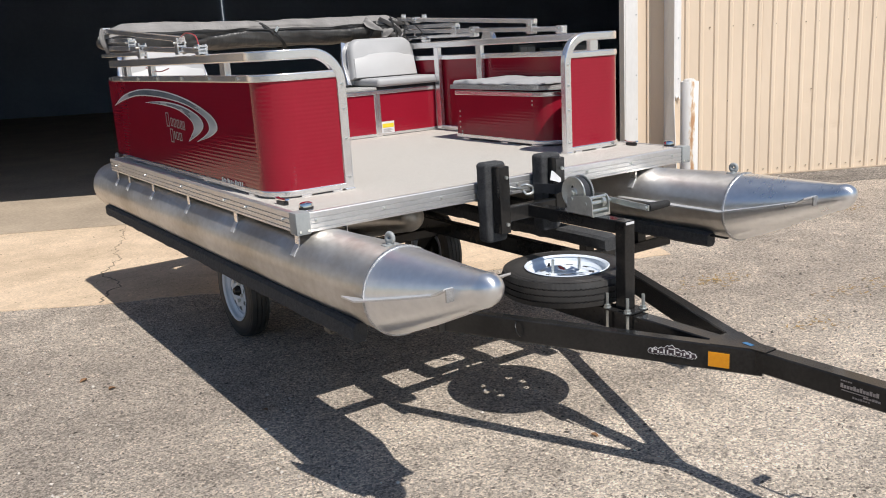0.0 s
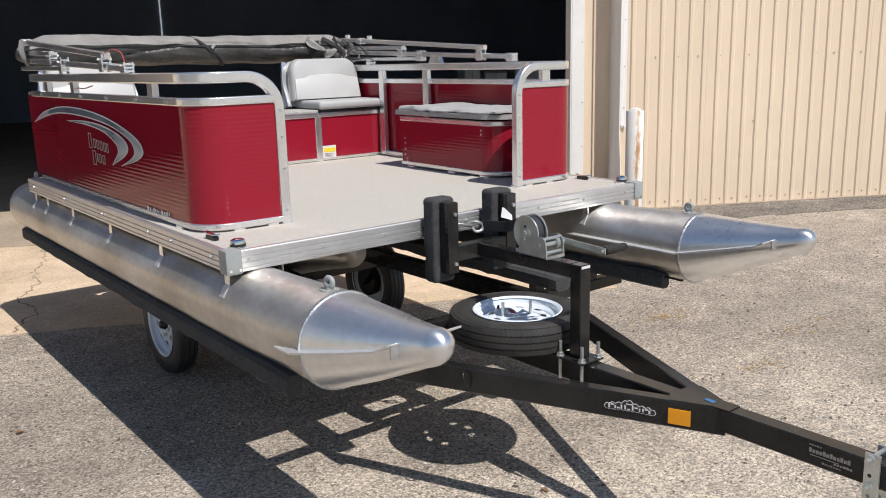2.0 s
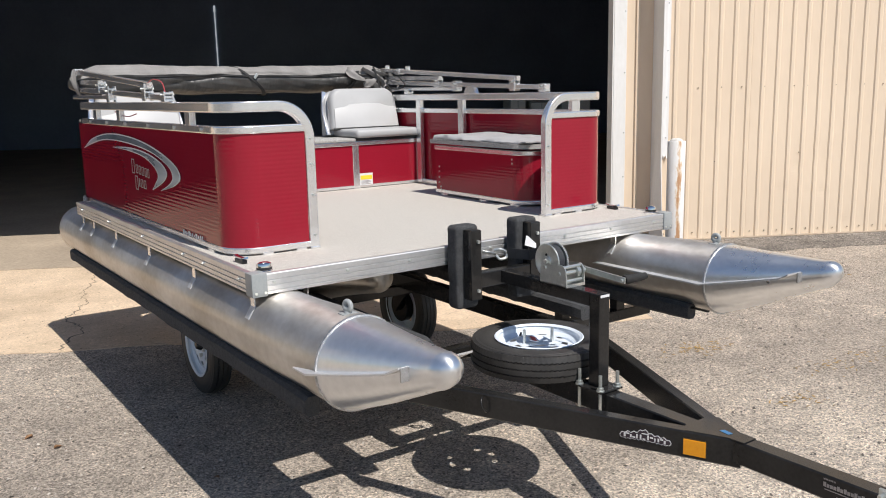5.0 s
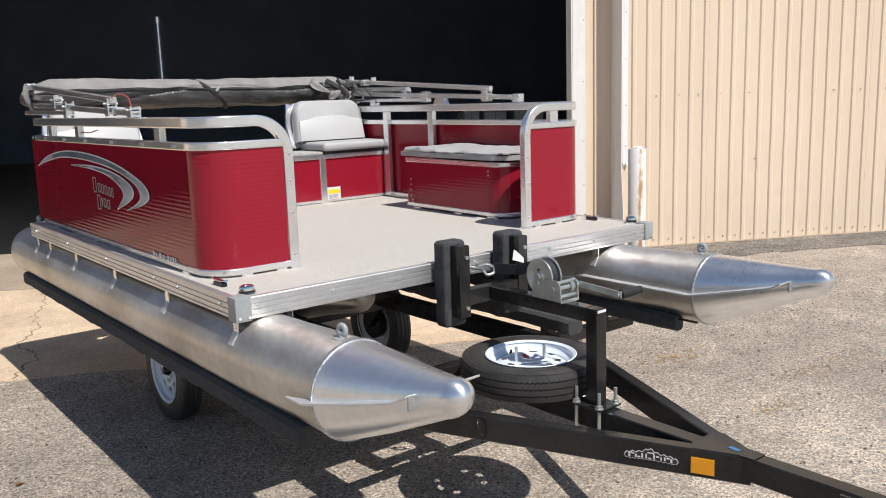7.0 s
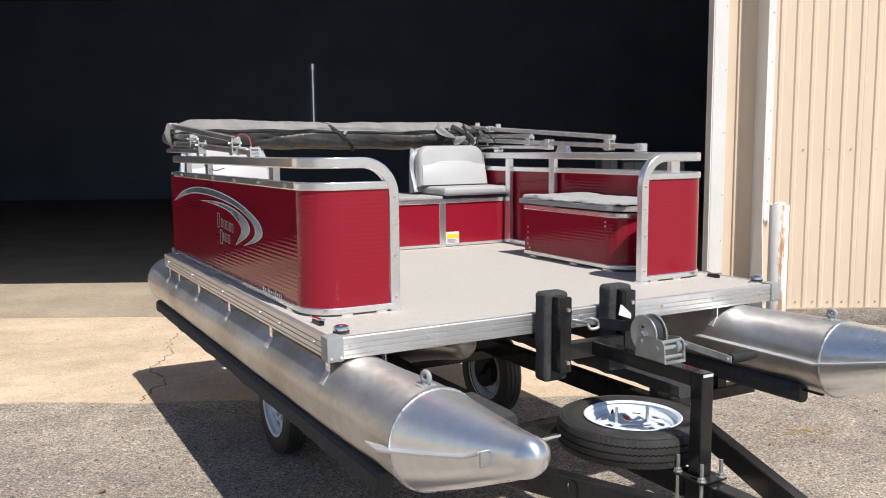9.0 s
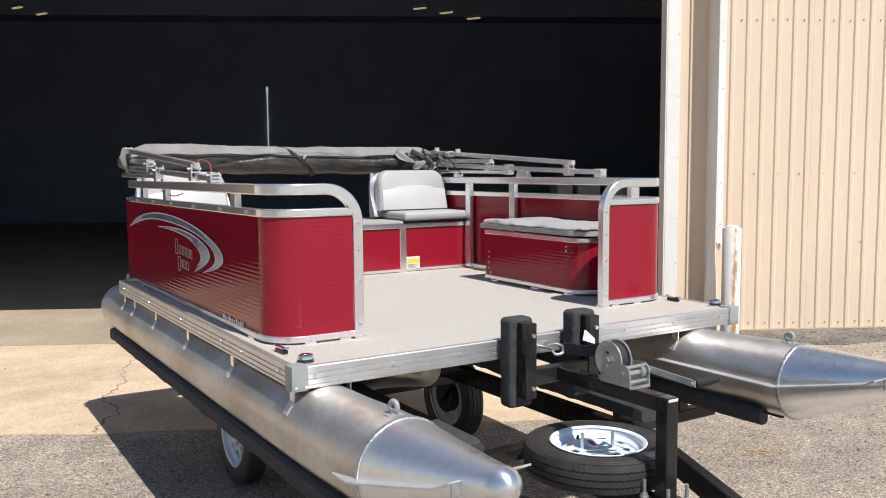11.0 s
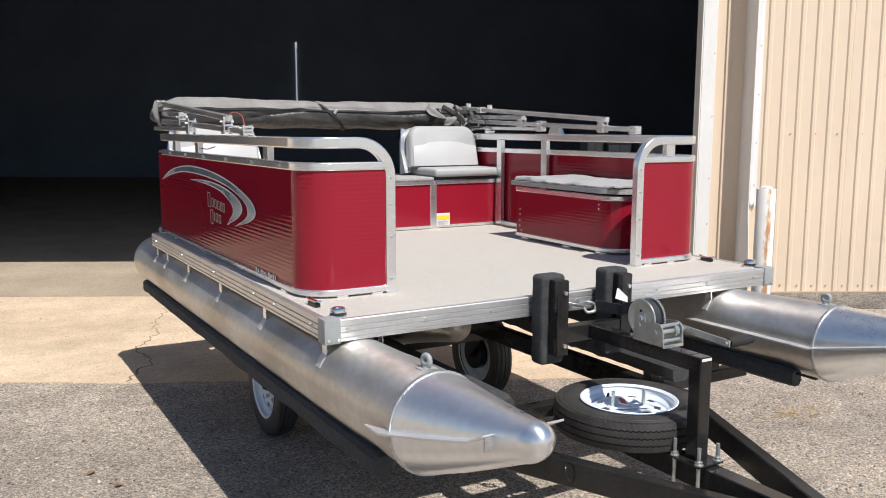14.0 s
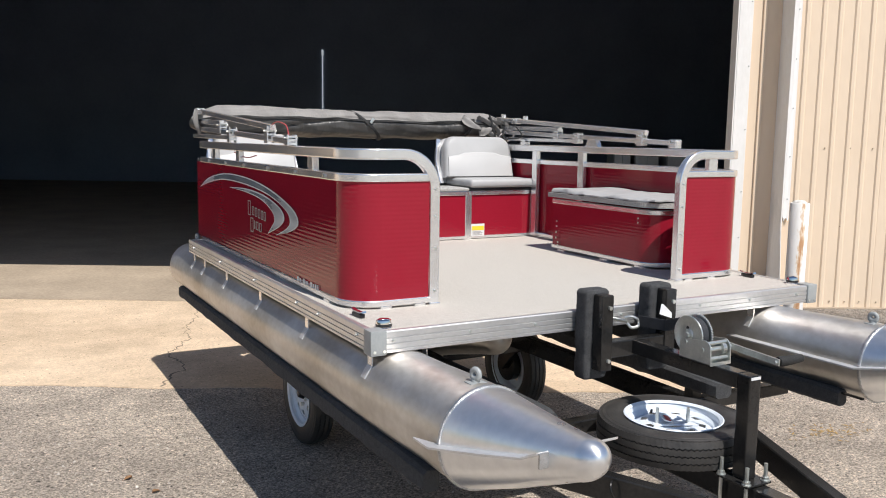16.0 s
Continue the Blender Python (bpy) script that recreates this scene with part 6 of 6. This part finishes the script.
for x in (-0.045, 0.043):
    bm = B()
    o = fillet([(x, 0.072, ZA), (x, 0.070, ZA + 0.066), (x, -0.062, ZA + 0.082), (x, -0.068, ZA)], [0.012, 0.026], 6)
    loft(bm, [[p + Vector((dx, 0, 0)) for p in o] for dx in (0, 0.004)])
    pl = part("side_plate", bm, ZINC, winch)
    for y, z, r in ((0.045, 0.058, 0.007), (-0.030, 0.046, 0.0085)):
        bm = B()
        rod(bm, (x - 0.004, y, ZA + z), (x + 0.008, y, ZA + z), r, 8)
        part("nut", bm, ZINC, pl)
bm = B()
box(bm, -0.045, 0.047, -0.068, 0.072, ZA, ZA + 0.004)
part("base", bm, ZINC, winch)
bm = B()
box(bm, -0.041, 0.043, -0.069, -0.065, ZA, ZA + 0.010)
part("front_lip", bm, ZINC, winch)
MX = Matrix.Translation((0, 0.044, ZA + 0.081)) @ Matrix.Rotation(radians(90), 4, "Y")
bm = B()
lathe(bm, [(0.001, -0.037), (0.018, -0.037), (0.020, -0.034), (0.048, -0.034), (0.057, -0.038), (0.063, -0.038), (0.065, -0.035), (0.063, -0.032), (0.001, -0.032)], MX, 40)
fl_ = part("drum_flange", bm, ZINC, winch, smooth=35)
bm = B()
lathe(bm, [(0.0005, -0.0345), (0.006, -0.0345), (0.006, -0.033)], MX @ Matrix.Translation((-0.022, 0.006, 0)), 12)
part("hole", bm, DARK_PLASTIC, fl_)
bm = B()
lathe(bm, [(0.0005, -0.047), (0.010, -0.047), (0.010, -0.036)], MX, 6)
part("axle_nut", bm, ZINC, fl_)
bm = B()
lathe(bm, [(0.001, 0.000), (0.057, 0.000), (0.0585, 0.002), (0.0585, 0.031), (0.057, 0.033), (0.001, 0.033)], MX @ Matrix.Translation((0, 0, -0.033)), 40)
part("strap_roll", bm, BLUE_ROPE, winch, "wound black strap", smooth=35)
bm = B()
gear = []
for k in range(192):
    a = 2 * math.pi * k / 192
    r = 0.067 if k % 4 in (0, 1) else 0.0635
    gear.append((r * math.cos(a), r * math.sin(a)))
MG = MX @ Matrix.Translation((0, 0, 0.004))
loft(bm, [[MG @ Vector((a, b, h)) for a, b in gear] for h in (0.0, 0.006)])
part("gear", bm, ZINC, winch)
for y, z, x0, x1, r in ((-0.040, 0.048, -0.043, 0.072, 0.008), (-0.052, 0.020, -0.043, 0.045, 0.006), (-0.045, 0.070, -0.043, 0.045, 0.006)):
    bm = B()
    rod(bm, (x0, y, ZA + z), (x1, y, ZA + z), r, 10)
    part("shaft", bm, ZINC, winch, smooth=35)
bm = B()
lathe(bm, [(0.001, -0.008), (0.020, -0.008), (0.020, 0.008), (0.001, 0.008)], Matrix.Translation((0.030, -0.040, ZA + 0.048)) @ Matrix.Rotation(radians(90), 4, "Y"), 14)
part("pinion", bm, ZINC, winch)
bm = B()
sweep(bm, [(0.074, -0.030, ZA + 0.050), (0.078, -0.232, ZA + 0.038)], 0.005, 0.022, (0, 0, 1), 0.001)
hd = part("handle_arm", bm, ZINC, winch)
bm = B()
rod(bm, (0.066, -0.222, ZA + 0.038), (0.088, -0.222, ZA + 0.038), 0.006, 8)
part("handle_bolt", bm, ZINC, hd)
bm = B()
lathe(bm, [(0.001, 0.0), (0.015, 0.0), (0.017, 0.010), (0.015, 0.07), (0.0125, 0.108), (0.001, 0.112)], Matrix.Translation((0.084, -0.222, ZA + 0.038)) @ Matrix.Rotation(radians(90), 4, "Y"), 14)
part("handle_grip", bm, WEBBING, hd, "black plastic grip", smooth=40)
hook = thing("winch_hook", "zinc hook and eye bolt on the deck edge", "hook", (0.0, 0.42, 0.92))
bm = B()
rod(bm, (-0.02, 0.446, 0.925), (0.005, 0.39, 0.922), 0.006, 8)
part("eye_bolt", bm, ZINC, hook)
bm = B()
hose(bm, bez([(0.0, 0.40, 0.935), (0.02, 0.385, 0.940), (0.045, 0.375, 0.925), (0.04, 0.372, 0.905), (0.015, 0.38, 0.900), (0.005, 0.392, 0.915)], 6), 0.006, 8)
part("hook", bm, ZINC, hook, smooth=40)
bm = B()
pts = [(0.045, 0.372, 0.925), (0.06, 0.25, 0.93), (0.02, 0.14, 0.965)]
sweep(bm, pts, 0.005, 0.040, (0, 0, 1), 0.0008)
part("strap", bm, BLUE_ROPE, hook, "black winch strap")


# ---- wheels ----
def tyre_mesh(bm, m, R=0.262, W=0.108, seg=352):
    """A bias trailer tyre with stepped tread grooves; the axis is z."""
    hw = W / 2
    prof = [(0.158, -hw * 0.60, 0), (0.162, -hw * 0.80, 0), (0.185, -hw * 0.99, 0), (0.215, -hw * 1.02, 0), (0.228, -hw * 0.97, 0), (0.2285, -hw * 0.955, 0), (0.240, -hw * 0.95, 0), (0.2405, -hw * 0.965, 0), (0.2425, -hw * 0.965, 0), (0.243, -hw * 0.945, 0), (R - 0.014, -hw * 0.915, 0)]
    tread = []
    edges = [-0.88, -0.50, -0.41, -0.045, 0.045, 0.41, 0.50, 0.88]
    for k in range(0, len(edges), 2):
        a, b = edges[k], edges[k + 1]
        ca, cb = R - 0.010 * abs(a) ** 3, R - 0.010 * abs(b) ** 3
        wa, wb = 0.35 if k == 0 else 1, 0.35 if k == 6 else 1
        tread += [(ca - 0.009, a * hw - 0.0004, wa), (ca, a * hw, wa), (cb, b * hw, wb), (cb - 0.009, b * hw + 0.0004, wb)]
    prof += tread
    prof += [(r, -z, 0) for r, z, w in prof[:11][::-1]]
    rings = []
    for r, z, wig in prof:
        ring = []
        for k in range(seg):
            a = 2 * math.pi * k / seg
            dz = wig * 0.0023 * (-1, -0.6, 1, 0.6)[k % 4]
            ring.append(m @ Vector((r * math.cos(a), r * math.sin(a), z + dz)))
        rings.append(ring)
    loft(bm, rings, cap=False)
    return bm


def rim_mesh(bm, m, W=0.10):
    """A pressed steel rim; z points outwards. Eight windows go through the disc."""
    seg = 64
    hw = W / 2
    outer = [(0.160, -hw), (0.170, -hw - 0.002), (0.170, -hw + 0.004), (0.157, -hw + 0.010), (0.140, -hw + 0.030), (0.138, 0.0), (0.140, hw - 0.032), (0.154, hw - 0.020), (0.158, hw - 0.006), (0.168, hw), (0.170, hw + 0.003), (0.166, hw + 0.005), (0.155, hw - 0.002)]
    rings = [[m @ Vector((r * math.cos(2 * math.pi * k / seg), r * math.sin(2 * math.pi * k / seg), z)) for k in range(seg)] for r, z in outer]
    loft(bm, rings, cap=False)
    disc = [(0.141, 0.008), (0.130, 0.014), (0.110, 0.027), (0.088, 0.030), (0.070, 0.027), (0.060, 0.020), (0.045, 0.019), (0.034, 0.022), (0.031, 0.012)]
    vs = [[bm.verts.new(m @ Vector((r * math.cos(2 * math.pi * k / seg), r * math.sin(2 * math.pi * k / seg), z))) for k in range(seg)] for r, z in disc]
    for i in range(len(disc) - 1):
        for k in range(seg):
            w = k % 8
            if i == 2 and w in (0, 1, 2):
                continue
            j = (k + 1) % seg
            bm.faces.new((vs[i][k], vs[i][j], vs[i + 1][j], vs[i + 1][k]))
    return bm


def wheel(name, label, m, valve=(-0.03, -0.135), hub=True):
    t = thing(name, label, "wheel", m.translation, "trailer wheels" if hub else "")
    bm = B()
    tyre_mesh(bm, m)
    part("tyre", bm, RUBBER, t, "black rubber tyre with zigzag tread", smooth=32)
    bm = B()
    rim_mesh(bm, m)
    rim = part("rim", bm, RIM_WHITE, t, "white enamelled steel rim", smooth=32)
    bm = B()
    rod(bm, m @ Vector((valve[0], valve[1], 0.010)), m @ Vector((valve[0] * 0.93, valve[1] * 0.93, 0.036)), 0.0065, 10, 0.004)
    part("valve", bm, DARK_PLASTIC, rim, "black rubber valve", smooth=40)
    if hub:
        bm = B()
        lathe(bm, [(0.034, 0.0), (0.034, 0.016), (0.030, 0.030), (0.018, 0.052), (0.001, 0.056)], m, 18)
        part("hub_cap", bm, BLACK_STEEL, rim, smooth=40)
        bm = B()
        lathe(bm, [(0.001, -0.060), (0.088, -0.060), (0.092, -0.056), (0.092, -0.014), (0.080, -0.010), (0.001, -0.010)], m, 28)
        part("brake_drum", bm, BLACK_STEEL, rim, "dirty black hub drum behind the rim", smooth=40)
        for k in range(5):
            a = 2 * math.pi * (k + 0.5) / 5
            bm = B()
            p = Vector((0.057 * math.cos(a), 0.057 * math.sin(a), 0.019))
            rod(bm, m @ p, m @ (p + Vector((0, 0, 0.018))), 0.010, 6)
            part("lug_nut", bm, ZINC, rim)
    return t


SP = pose(-0.002, 0.128, 0.589, 0, 0, -148)
sp = wheel("spare_wheel", "spare wheel with black tyre and white rim, lying flat", SP, valve=(-0.080, -0.102), hub=False)
bm = B()
obox(bm, pose(-0.008, 0.117, 0.6165, 0, 0, -24), 0.150, 0.034, 0.005, 0.001)
part("carrier_plate", bm, RIM_WHITE, sp, "white painted carrier plate")
for dx, dy in ((-0.055, 0.01), (0.045, -0.035)):
    bm = B()
    rod(bm, (-0.005 + dx, 0.135 + dy, 0.53), (-0.005 + dx, 0.135 + dy, 0.672), 0.0062, 8)
    part("carrier_bolt", bm, ZINC, sp)
bm = B()
obox(bm, pose(-0.030, 0.128, 0.634, 0, 14, -30), 0.036, 0.056, 0.003)
tg = part("tag", bm, DECAL_WHITE, sp, "white and red tag")
bm = B()
obox(bm, pose(-0.030, 0.128, 0.6365, 0, 14, -30), 0.018, 0.050, 0.002)
part("tag_field", bm, RED_TAG, tg)
wheel("trailer_wheel", "trailer wheel with white rim on the asphalt", pose(-0.632, 2.10, 0.262, 0, -90, 0))
wheel("trailer_wheel", "trailer wheel with white rim on the asphalt", pose(0.655, 2.10, 0.262, 0, 90, 0))
# fenderless hanger bolt ring on the draw beam
bm = B()
q = Vector((TX - 0.045, -0.66, ZB + 0.008)) + da * 0.735 + dn * 0.024
hose(bm, [q + dn * (0.026 * math.sin(a)) + da * (0.010 * math.cos(a)) + Vector((0, 0, 0.026 * math.cos(a))) for a in [math.pi * k / 14 for k in range(15)]], 0.0036, 8)
part("tie_ring", bm, BLACK_STEEL, trailer)
